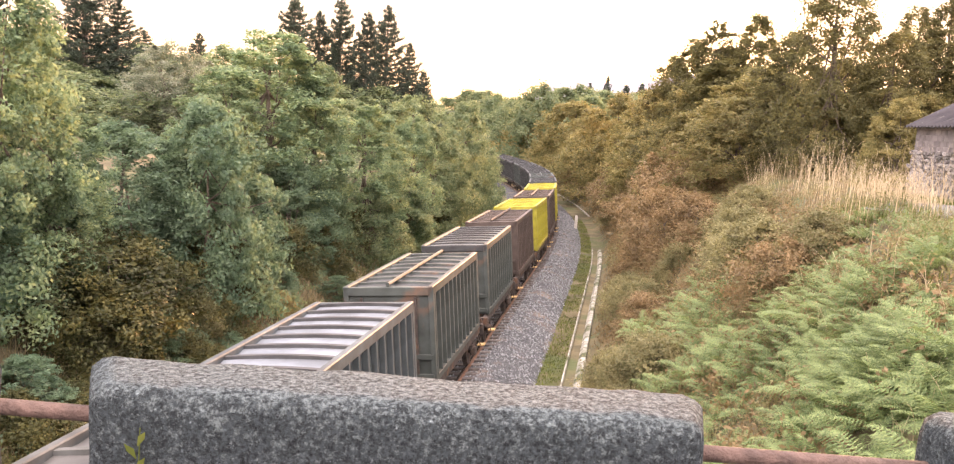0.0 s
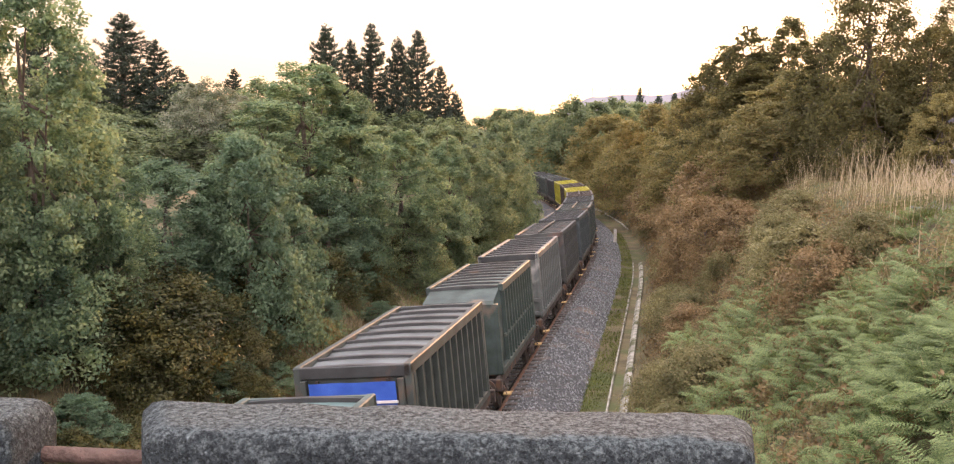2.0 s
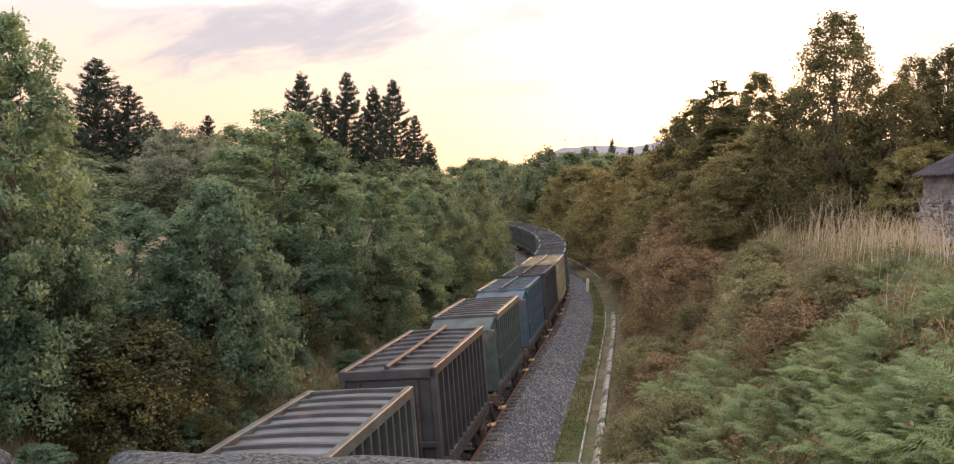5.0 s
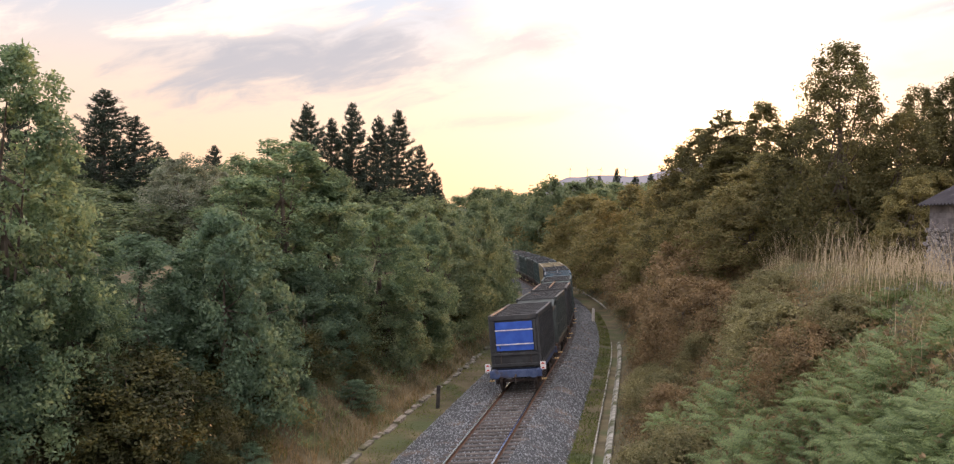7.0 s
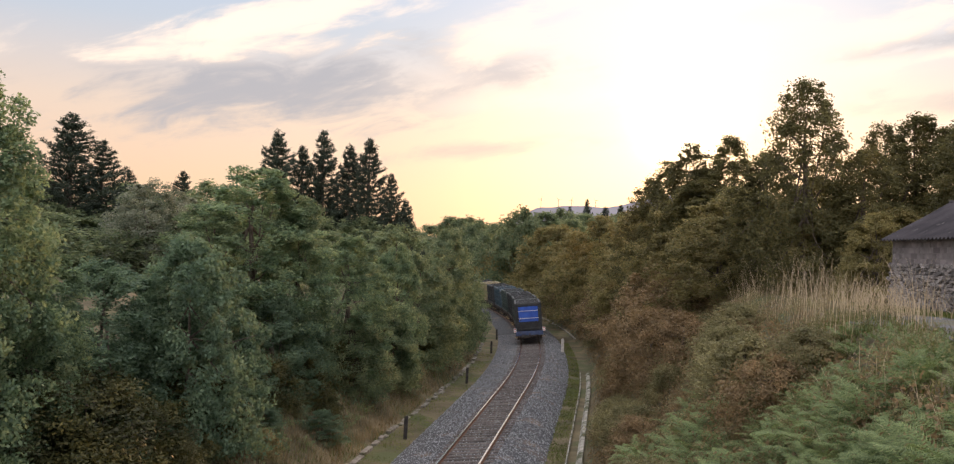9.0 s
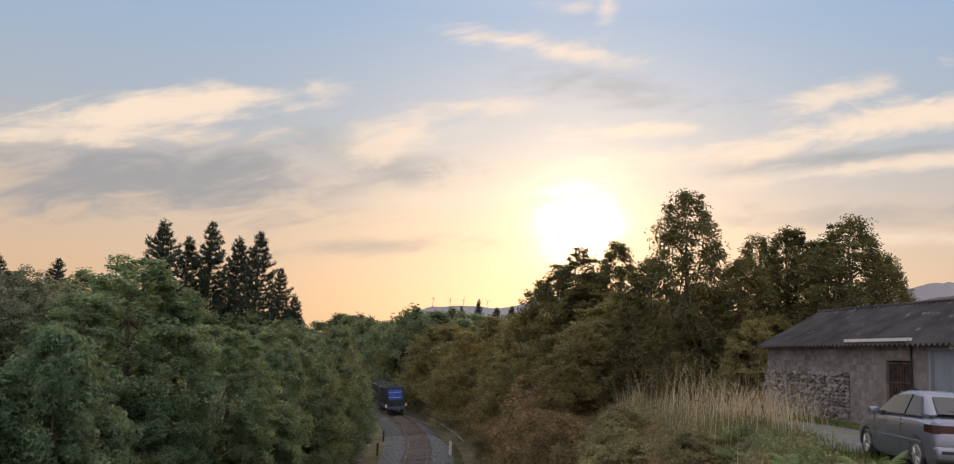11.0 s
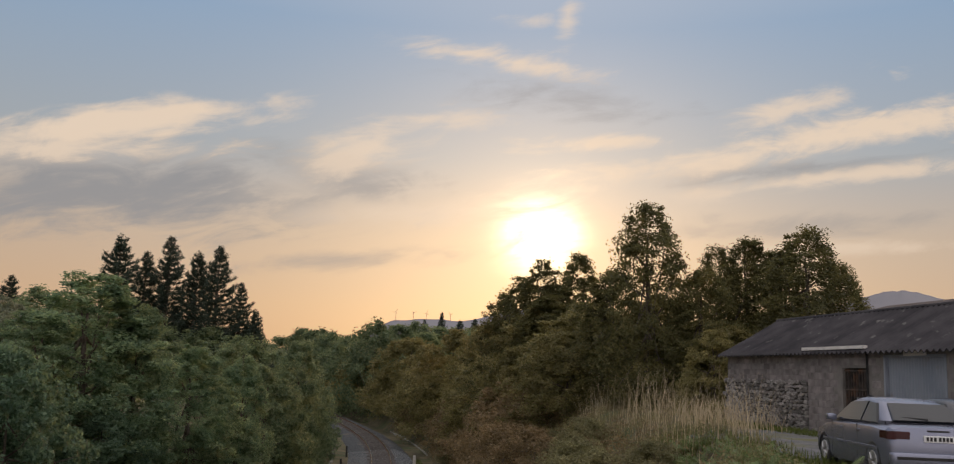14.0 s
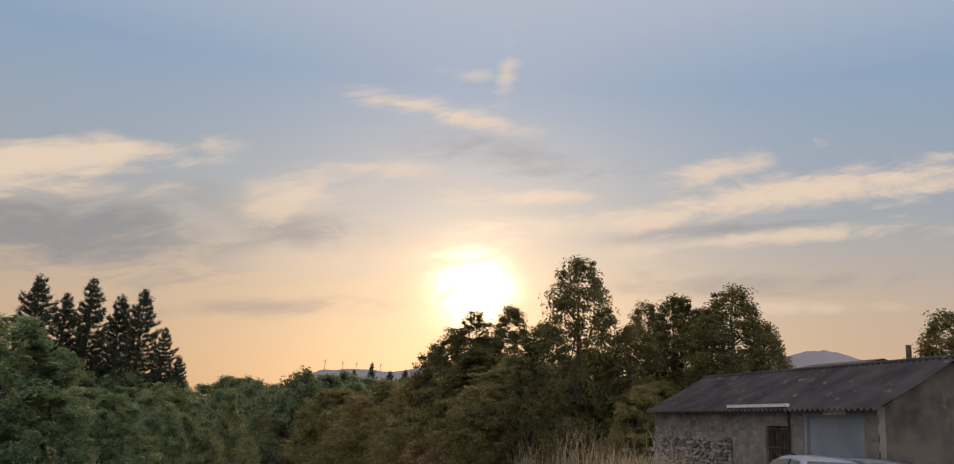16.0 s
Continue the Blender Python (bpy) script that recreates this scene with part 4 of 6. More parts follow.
library("feather", copies(lambda i, h, w: broadleaf("alder_tree", 141 + i, h, w, M["ash"], M["bark"], 400, 80, 0.14, 0.0, "egg", 0.15), [(11, 4), (10, 3.5)]),
        "slender feathery alder against the sunset", "alders against the sunset")

for x, y, t, w in ((-11.8, 20.9, 12.0, 4.4), (-12.9, 18.7, 11.1, 4.6), (-11.6, 23.3, 8.6, 3.6), (-10.0, 40.8, 11.7, 7.4), (-8.1, 42.3, 10.4, 4.4), (-6.0, 45.6, 8.8, 4.8), (-11.4, 38.4, 9.8, 5.2), (-4.2, 51.8, 8.4, 4.0)):
    plant("birch", x, y, t, w)
for x, y, t, w in ((-11.5, 27.8, 7.5, 5.2), (-9.3, 29.6, 8.3, 5.0), (-12.6, 25.5, 6.2, 4.2), (-10.6, 31.5, 7.0, 4.4), (-12.8, 20.5, 7.0, 4.2), (-9.6, 34.5, 6.4, 4.2), (-8.4, 38.8, 6.0, 4.2), (-13.5, 18.4, 7.4, 4.0), (-14.0, 23.0, 7.2, 4.4)):
    plant("willow", x, y, t, w)
for x, y, t, w in ((-5.4, 65.8, 10.0, 7.2), (-1.6, 72.0, 9.9, 5.8), (-3.2, 59.9, 7.9, 6.2), (-1.2, 78.9, 6.6, 6.0), (-2.5, 64.3, 5.6, 5.2), (-4.6, 50.8, 5.4, 4.4), (-5.6, 45.2, 4.8, 3.8), (-0.4, 92.0, 6.5, 5.5), (-3.0, 104.0, 7.5, 7.0), (-6.0, 118.0, 8.5, 8.0)):
    plant("round", x, y, t, w)
for x, y, t, w in ((-17.8, 48.9, 11.5, 5.4), (-17.2, 51.2, 11.2, 4.8), (-20.4, 54.0, 10.6, 4.6)):
    plant("pale", x, y, t, w)
for x, y, t, w in ((-26.6, 58.2, 16.6, 6.2), (-25.6, 60.9, 15.2, 4.6), (-19.0, 85.9, 19.8, 5.6), (-17.0, 88.4, 18.5, 5.0), (-14.8, 87.8, 20.0, 6.0), (-12.6, 91.1, 19.3, 4.8), (-10.1, 87.4, 19.3, 5.6), (-8.0, 89.7, 16.1, 4.2), (-6.2, 85.8, 13.4, 3.2), (-29.6, 90.3, 15.7, 4.4), (-36.3, 93.2, 15.9, 5.0), (-39.2, 69.8, 18.1, 4.0), (39.2, 287.3, 27.5, 6.0), (32.4, 278.1, 24.3, 6.0), (42.1, 266.7, 24.2, 7.5), (44.9, 256.1, 24.0, 7.3)):
    plant("pine", x, y, t, w * 1.4)
for x, y, t, w in ((-33.5, 67.1, 12.9, 9.0), (-28.8, 74.7, 13.0, 9.0), (-24.0, 81.6, 13.8, 8.5), (-20.5, 77.3, 12.6, 8.5), (-19.3, 81.8, 11.7, 8.0), (-14.9, 82.7, 11.3, 9.0), (-10.6, 85.4, 11.2, 9.0), (-7.5, 91.7, 11.2, 8.0), (-26.4, 56.1, 10.3, 8.0), (-28.3, 52.9, 12.0, 7.5), (-22.0, 62.0, 10.0, 8.0), (-15.0, 66.0, 9.5, 8.0), (-11.0, 72.0, 9.5, 8.0)):
    plant("dark", x, y, t, w)
for x, y, t, w in ((-4.5, 239.3, 17.7, 14), (1.9, 205.7, 15.6, 15), (6.5, 176.8, 14.4, 13), (9.3, 152.7, 15.8, 13), (13.6, 159.4, 16.0, 12), (18.5, 169.0, 17.0, 12), (-10.5, 266.1, 16.2, 18), (5.5, 185.0, 12.7, 17), (26, 190, 17.5, 16), (36, 205, 18.5, 16), (-14, 190, 12.5, 16), (-8, 160, 10.5, 13)):
    plant("dark", x, y, t, w)
for x, y, t, w in ((9.6, 161.2, 12.8, 13), (13.0, 127.4, 12.8, 12), (14.2, 94.0, 12.4, 10), (16.1, 83.5, 12.6, 9), (14.4, 108.9, 10.0, 12), (13.6, 70.8, 9.4, 8), (8.6, 173.3, 8.3, 14), (13.0, 137.9, 7.4, 12), (8.0, 189.4, 6.5, 13), (15.7, 68.2, 10.4, 8), (20, 76, 13.0, 9), (24, 90, 14, 11), (30, 110, 15, 14)):
    plant("hedge", x, y, t, w)
for x, y, t, w in ((14.2, 107.4, 6.2, 9), (13.4, 75.5, 6.9, 7), (11.0, 50.9, 7.7, 6), (12.0, 142.9, 4.4, 9), (10.5, 167.1, 3.9, 9), (11.9, 46.5, 7.5, 6), (14.0, 85.9, 4.6, 7), (14.4, 116.9, 3.9, 8), (9.0, 41.8, 5.8, 4.4), (9.3, 37.0, 5.9, 4.0), (12.6, 66.0, 4.2, 6), (11.8, 58.0, 5.6, 5.5)):
    plant("bramble", x, y, t, w)
for x, y, w in ((-10.4, 24.4, 4.2), (-9.8, 22.6, 3.4), (-11.4, 22.4, 3.8), (-9.4, 30.4, 3.4), (-8.4, 36.0, 3.2), (-6.9, 44.3, 3.4), (-5.4, 52.0, 3.6), (-3.6, 63.0, 3.6),
                (-9.6, 27.0, 2.9), (-7.4, 40.5, 2.4), (-5.6, 48.6, 2.4), (-2.0, 76.4, 3.6), (0.0, 88.0, 3.6), (0.0, 100.0, 4.0), (-1.4, 112.0, 4.4), (-13.2, 19.0, 3.2)):
    t = float(height(x, y)) + 0.62 * w
    plant("gorse", x, y, t, w)
for x, y, t, w in ((14.4, 56.2, 15.5, 4.4), (16.4, 54.6, 15.9, 3.4), (13.4, 58.5, 14.5, 4.4), (15.4, 57.5, 14.2, 4.6), (12.7, 60.5, 13.4, 4.4), (14.2, 54.0, 13.0, 4.6)):
    plant("feather", x, y, t, w * 1.15)
for x, y, t, w in ((14.8, 38.2, 16.3, 4.4), (14.4, 41.6, 13.4, 4.3), (16.9, 36.9, 13.2, 3.6), (20.3, 39.1, 15.0, 4.0), (20.6, 34.6, 14.9, 4.8), (23.0, 35.8, 13.5, 3.0), (19.8, 41.5, 15.0, 3.6), (21.2, 37.8, 14.3, 4.2), (26.3, 28.2, 13.6, 4.0)):
    plant("thin", x, y, t, w)
for x, y, t, w in ((14.3, 47.9, 11.8, 6.8), (15.3, 42.3, 11.2, 6.4), (16.3, 38.7, 10.6, 5.6), (17.3, 35.4, 10.6, 4.4), (15.9, 33.6, 10.2, 3.4), (13.0, 45.0, 10.4, 6.0), (12.4, 52.0, 10.0, 6.0), (20.5, 37.0, 11.5, 6.0), (24, 42, 12.0, 7.0), (18, 60, 12.0, 8.0), (13.5, 55.0, 12.2, 6.5), (16.2, 52.0, 12.6, 6.5), (18.6, 46.0, 12.8, 6.0)):
    plant("hedge", x, y, t, w)


def build_scrub():
    """Low bushes that cover both slopes."""
    rng = random.Random(77)
    def put(kind, y, n, w, tall):
        x = float(np.interp(y, _P[:, 1], _P[:, 0])) + n
        plant(kind, x, y, float(height(x, y)) + w * tall, w, 0.3)
    for i in range(95):
        y = 21 + 75 * rng.random() ** 1.5
        n = rng.uniform(6.0, 10.8)
        if y < 31 and n > 6.3 + (31 - y) * 0.12 and n < 9.5:
            continue
        put(rng.choice(("scrub", "bramble", "scrub")), y, n, rng.uniform(1.5, 2.9), rng.uniform(0.38, 0.62))
    for i in range(46):
        y = 18 + 80 * rng.random() ** 1.5
        put(rng.choice(("scrub", "gorse", "willow")), y, -rng.uniform(6.2, 8.6), rng.uniform(0.9, 2.2), rng.uniform(0.4, 0.65))


build_scrub()


def build_wood():
    """The wood beyond the curve and behind the banks, thick enough to close the view."""
    rng = random.Random(12)
    for i in range(46):
        y = rng.uniform(185, 300)
        x = y * rng.uniform(-0.20, 0.34)
        if abs(float(offset(x, y))) < 7:
            continue
        plant("dark", x, y, 8.2 + y * rng.uniform(0.028, 0.043) + (1.5 if x > 30 else 0), rng.uniform(11, 17))
    for i in range(16):
        y = rng.uniform(62, 150)
        n = rng.uniform(13, 40)
        x = float(np.interp(y, _P[:, 1], _P[:, 0])) + n
        plant("dark", x, y, 9.5 + y * 0.03 + rng.uniform(-1, 1.5) + n * 0.04, rng.uniform(8, 11))
    for i in range(18):
        y = rng.uniform(45, 130)
        n = rng.uniform(16, 50)
        x = float(np.interp(y, _P[:, 1], _P[:, 0])) - n
        plant("dark", x, y, 9.6 + rng.uniform(-1, 1) + n * 0.03, rng.uniform(8, 10))


build_wood()


def frond(rng, length, arch):
    """One bracken frond: a stem that rises and bows over, with tapering rows of slender leaflets that carry teeth."""
    tris = []
    n = 19
    def stem(t):
        return length * (0.95 * math.sin(t * 1.25) / 0.949), length * arch * math.sin(t * 2.5)
    for i in range(n):
        t = (i + 1.5) / (n + 1)
        x, z = stem(t)
        px, pz = stem(t - 1 / (n + 1))
        tris += [(px, -0.005, pz), (x, 0.005, z), (x, -0.005, z), (px, -0.005, pz), (px, 0.005, pz), (x, 0.005, z)]
        if t < 0.14:
            continue
        pl = length * 0.33 * (1 - t) ** 0.9 + 0.012
        droop = rng.uniform(0.18, 0.38)
        for side in (-1, 1):
            teeth = 4 if pl > 0.12 else 2
            def at(u):
                return np.array((x + pl * (0.34 * u + 0.10 * u * u), side * pl * u * (1 - 0.08 * u), z - droop * pl * u * u + 0.03 * pl * u))
            for k in range(teeth):
                a, b, c = at(k / teeth), at((k + 0.55) / teeth), at((k + 1.25) / teeth if k < teeth - 1 else 1.0)
                wd = (0.021 * length) * (1 - 0.75 * k / teeth) * min(1.0, pl * 5 + 0.3)
                tris += [tuple(a), tuple(b + np.array((wd, 0, -0.004))), tuple(c), tuple(a), tuple(c), tuple(b + np.array((-wd, 0, -0.004)))]
    return np.array(tris)


def build_ferns():
    rng = np.random.default_rng(21)
    fronds = [quads_mesh("frond", frond(rng, rng.uniform(0.75, 1.15), rng.uniform(0.14, 0.30)), M["fern"], 3) for k in range(8)]
    lib = []
    for k in range(5):
        lib.append([(fronds[int(rng.integers(0, 8))], Euler((rng.uniform(-0.35, 0.35), -rng.uniform(0.1, 0.75), f * 0.785 + rng.uniform(-0.4, 0.4)), "XYZ").to_matrix().to_4x4()) for f in range(8)])
    spots = []
    while len(spots) < 220:   # the brow of the bank, up to the yard
        y = rng.uniform(12.0, 22)
        x = rng.uniform(6.0, min(0.54 * y, 10.0))
        spots.append((x, y, rng.uniform(0.6, 0.95) * (1.0 if x < 8.7 else 0.72), -0.22))
    while len(spots) < 310:   # the shoulder next to the bridge
        y = rng.uniform(8.0, 14.5)
        spots.append((rng.uniform(4.8, min(0.66 * y, 8.8)), y, rng.uniform(0.6, 0.9), -0.18))
    tries = 0
    while len(spots) < 780 and tries < 12000:
        tries += 1
        y = rng.uniform(4.5, 30)
        n = rng.uniform(5.3, 12.2)
        x = float(np.interp(y, _P[:, 1], _P[:, 0])) + n
        lim = 5.4 + max(0, y - 22) * 0.16
        gap = abs(n - 10.0) < 1.1 and 18.5 < y < 22.5
        if n < lim or gap or (n > 9.2 and y > 22) or (n > 10.9 and y > 17) or (n > 11.0 and y > 9) or math.sin(x * 1.7 + y * 0.9) + math.sin(y * 1.1) < -1.25:
            continue
        spots.append((x, y, rng.uniform(0.7, 1.15), -0.35))
    for k in range(22):    # a few on the shaded side
        y = rng.uniform(17, 44)
        x = float(np.interp(y, _P[:, 1], _P[:, 0])) + rng.uniform(-8.2, -6.0)
        spots.append((x, y, rng.uniform(0.5, 0.8), 0.3))
    spots.sort(key=lambda q: math.hypot(q[0], q[1]))
    rest = []
    for k, (x, y, size, lean) in enumerate(spots):
        m = Matrix.Translation((x, y, float(height(x, y)) - 0.05)) @ Matrix.Rotation(lean, 4, "Y") @ Matrix.Rotation(rng.uniform(0, 6.28), 4, "Z") @ Matrix.Diagonal((size, size, size, 1))
        if k < 290:
            ob = tagged(new("fern"), "bright green bracken fern on the steep bank", "fern", "bracken on the bank")
            for me, turn in lib[k % 5]:
                part("frond", me, None, ob).matrix_basis = turn
            ob.matrix_basis = m
            continue
        for me, turn in lib[k % 5]:
            co = np.empty(len(me.vertices) * 3, np.float32)
            me.vertices.foreach_get("co", co)
            w = np.array(m @ turn)
            rest.append(co.reshape(-1, 3) @ w[:3, :3].T + w[:3, 3])
    tagged(new("far_bracken", quads_mesh("far_bracken", np.concatenate(rest), M["fern"], 3)), "green bracken spread over the lower slope", "bracken", kind="stuff")


build_ferns()


def blades(rng, pts, length, width, lean, segs=3):
    """Curved grass blades as chains of quads."""
    n = len(pts)
    a = rng.uniform(0, 6.283, n)
    L = length * rng.uniform(0.45, 1.2, n)
    ln = lean * rng.uniform(0.2, 1.4, n)
    d = np.stack([np.cos(a), np.sin(a), 0 * a], -1)
    s = np.stack([-np.sin(a), np.cos(a), 0 * a], -1)
    out = []
    for k in range(segs):
        t0, t1 = k / segs, (k + 1) / segs
        p0 = pts + d * (L * ln * t0 * t0)[:, None] + np.array([0, 0, 1]) * (L * (t0 - 0.3 * ln * t0 * t0))[:, None]
        p1 = pts + d * (L * ln * t1 * t1)[:, None] + np.array([0, 0, 1]) * (L * (t1 - 0.3 * ln * t1 * t1))[:, None]
        w0, w1 = width * (1 - t0 * 0.85), width * (1 - t1 * 0.85)
        out.append(np.stack([p0 - s * w0, p0 + s * w0, p1 + s * w1, p1 - s * w1], 1))
    return np.stack(out, 1).reshape(-1, 3)


def on_bank(rng, k, y0, y1, n0, n1, power=1.0, clump=0.0):
    y = y0 + (y1 - y0) * rng.uniform(0, 1, k) ** power
    n = rng.uniform(n0, n1, k)
    x = np.interp(y, _P[:, 1], _P[:, 0]) + n
    if clump:
        keep = np.sin(x * 1.9 + 2 * np.sin(y * 0.8)) + np.cos(y * 1.3 + x) + rng.normal(size=k) * 0.5 > clump
        x, y = x[keep], y[keep]
    return np.stack([x, y, height(x, y) - 0.03], -1)


def build_grass():
    rng = np.random.default_rng(33)
    v = np.concatenate([blades(rng, on_bank(rng, 4200, 18, 46, 10.6, 13.2, 1.0, -0.3), 0.7, 0.007, 0.9, 4)])
    tagged(new("dry_grass", quads_mesh("dry_grass", v, M["dry"])), "dry tussock grass along the crest of the bank", "dry grass", kind="stuff")
    v = np.concatenate([blades(rng, on_bank(rng, 800, 20, 40, 11.2, 13.4, 1.0, 0.3), 1.95, 0.008, 0.45, 5),
                        blades(rng, on_bank(rng, 420, 23, 30, 12.6, 15.2, 1.0), 1.25, 0.008, 0.7, 5),
                        blades(rng, on_bank(rng, 260, 10, 20, 9.6, 11.2, 1.0), 1.0, 0.009, 0.9, 5)])
    tagged(new("tall_dry_grass", quads_mesh("tall_dry_grass", v, M["straw"])), "tall bleached dry grass along the crest of the bank", "dry grass", kind="stuff")
    v = np.concatenate([blades(rng, on_bank(rng, 26000, 12, 90, -9.0, -4.9, 1.3), 0.55, 0.012, 0.7),
                        blades(rng, on_bank(rng, 9000, 14, 100, 5.0, 10.5, 1.0), 0.5, 0.012, 0.7)])
    tagged(new("bank_grass", quads_mesh("bank_grass", v, M["dry"])), "dry tangled grass over the slopes of the cutting", "dry grass", kind="stuff")
    v = np.concatenate([blades(rng, on_bank(rng, 26000, 14, 90, 3.05, 4.05, 1.4, -1.2), 0.13, 0.018, 0.8, 2),
                        blades(rng, on_bank(rng, 13000, 14, 80, -4.6, -3.2, 1.4, -0.6), 0.12, 0.016, 0.8, 2),
                        blades(rng, on_bank(rng, 14000, 12, 60, -9.0, -4.9, 1.3, 0.2), 0.35, 0.012, 0.7),
                        blades(rng, on_bank(rng, 8000, 5, 26, 10.4, 13.4, 1.0, -0.6), 0.30, 0.012, 0.7),
                        blades(rng, np.stack([(xx := rng.uniform(13.2, 14.8, 4000)), (yy := rng.uniform(20, 31, 4000)), height(xx, yy)], -1), 0.12, 0.012, 0.6, 2)])
    tagged(new("verge_grass", quads_mesh("verge_grass", v, M["grass"])), "low green grass on the verges of the track", "grass", kind="stuff")
    for nm, mat, spots, lf, lab in (("undergrowth", M["bramble"], on_bank(rng, 2000, 12, 130, 5.3, 11.3, 1.3), 0.12, "brown bramble and weeds over the sunny bank"),
                                    ("undergrowth", M["bramble"], on_bank(rng, 1500, 15, 44, 5.2, 11.8, 1.0, -0.2), 0.075, "reddish brown bramble tangle on the near bank"),
                                    ("undergrowth", M["scrub"], on_bank(rng, 2600, 15, 60, 5.8, 12.2, 1.2, -0.3), 0.08, "green weeds among the bramble of the near bank"),
                                    ("undergrowth", M["willow"], on_bank(rng, 700, 10, 110, -13, -6.2, 1.3), 0.11, "green weeds and saplings over the wooded bank")):
        v = leaf_cloud(rng, spots + np.array([0, 0, 0.25]), rng.uniform(0.25, 0.6, len(spots)), 45, lf, lf * 0.5, 0.3, np.array([0, 60, -20.0]))
        tagged(new(nm, quads_mesh(nm, v, mat)), lab, "undergrowth", kind="stuff")


build_grass()


# ---------------------------------------------------------------- outbuilding
HX, HY0, HY1, HZ0, EAVE, RX, RZ = 14.9, 18.4, 30.5, 6.8, 9.30, 17.1, 10.62


def build_house():
    ob = tagged(new("outbuilding"), "grey block outbuilding with a corrugated roof and stone base", "outbuilding")
    X1 = RX + (RX - HX)
    # front wall of blocks with two openings (a barred gate and a double door)
    gate, garage = (22.03, 23.18, 8.78), (18.90, 21.25, 9.08)
    bm = bmesh.new()
    for y0, y1, z0, z1 in ((HY0, garage[0], HZ0 - 0.4, EAVE), (garage[0], garage[1], garage[2], EAVE), (garage[1], gate[0], HZ0 - 0.4, EAVE),
                           (gate[0], gate[1], gate[2], EAVE), (gate[1], 25.0, HZ0 - 0.4, EAVE)):
        box(bm, HX, HX + 0.22, y0, y1, z0, z1)
    part("wall", bm, M["mortar"], ob)
    part("wall", box_bm(HX + 0.05, HX + 0.3, 25.0, HY1, HZ0 - 0.5, 8.34), M["shaded_mortar"], ob)
    part("wall", box_bm(HX + 0.05, HX + 0.3, 25.0, HY1, 8.34, EAVE), M["mortar"], ob)
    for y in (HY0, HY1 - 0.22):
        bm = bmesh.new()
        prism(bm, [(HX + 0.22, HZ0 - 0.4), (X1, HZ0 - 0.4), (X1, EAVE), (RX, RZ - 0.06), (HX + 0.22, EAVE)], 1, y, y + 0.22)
        part("gable_wall", bm, M["gable"], ob, "dark gable wall")
    part("wall", box_bm(X1 - 0.22, X1, HY0 + 0.22, HY1 - 0.22, HZ0 - 0.4, EAVE), M["block"], ob)
    # corrugated roof
    for side in (-1, 1):
        bm = bmesh.new()
        rows = []
        ys = np.arange(HY0 - 0.25, HY1 + 0.25, 0.045)
        for t, (xx, zz) in enumerate(((RX, RZ), (RX + side * 1.1, RZ - 0.66), (RX + side * (RX - HX + 0.28), EAVE - 0.10))):
            rows.append([bm.verts.new((xx, y, zz + 0.042 * math.sin(y * 2 * math.pi / 0.225))) for y in ys])
        low = [[bm.verts.new(v.co - Vector((0, 0, 0.03))) for v in rows[-1]]]
        for a, b in zip(rows + [], rows[1:] + low):
            for i in range(len(ys) - 1):
                bm.faces.new((a[i], a[i + 1], b[i + 1], b[i]))
        part("roof", bm, M["roof"], ob, "dark weathered corrugated roof", True)
    bm = bmesh.new()
    tube(bm, (RX, HY0 - 0.25, RZ + 0.0), (RX, HY1 + 0.25, RZ + 0.0), 0.07, sides=8)
    part("ridge_cap", bm, M["roof"], ob, smooth=True)
    bm = bmesh.new()
    prism(bm, [(HX - 0.20, 9.30), (HX - 0.08, 9.30), (HX - 0.08, 9.39), (HX - 0.20, 9.39)], 1, 21.85, 25.0)
    part("gutter", bm, M["white_trim"], ob, "white gutter under the eaves")
    bm = bmesh.new()
    tube(bm, (HX - 0.08, 21.95, 9.3), (HX - 0.05, 21.95, 9.12), 0.03)
    tube(bm, (HX - 0.05, 21.95, 9.12), (HX - 0.05, 21.93, 8.05), 0.028)
    tube(bm, (HX - 0.05, 21.93, 8.05), (HX - 0.05, 21.70, 8.0), 0.028)
    part("drainpipe", bm, M["black_plastic"], ob)
    # double door of grey sheet
    for a, b in ((18.93, 20.05), (20.07, 21.22)):
        bm = bmesh.new()
        ys = np.linspace(a, b, 43)
        top = [bm.verts.new((HX + 0.07 + 0.012 * (i % 4 < 2), y, garage[2] - 0.02)) for i, y in enumerate(ys)]
        bot = [bm.verts.new((HX + 0.07 + 0.012 * (i % 4 < 2), y, HZ0)) for i, y in enumerate(ys)]
        for i in range(len(ys) - 1):
            bm.faces.new((top[i], top[i + 1], bot[i + 1], bot[i]))
        box(bm, HX + 0.10, HX + 0.13, a, b, HZ0, garage[2] - 0.02)
        part("door_leaf", bm, M["grey_metal"], ob, "grey ribbed sheet metal door leaf")
    bm = bmesh.new()
    for y0, y1, z0, z1 in ((18.88, 18.94, HZ0, 9.1), (21.2, 21.27, HZ0, 9.1), (18.88, 21.27, 9.06, 9.12)):
        box(bm, HX - 0.02, HX + 0.1, y0, y1, z0, z1)
    part("door_frame", bm, M["grey_metal"], ob)
    part("lintel_panel", box_bm(HX - 0.06, HX - 0.003, 19.55, 20.4, 9.09, 9.27, bevel=0.01), M["white_trim"], ob, "pale panel above the double door")
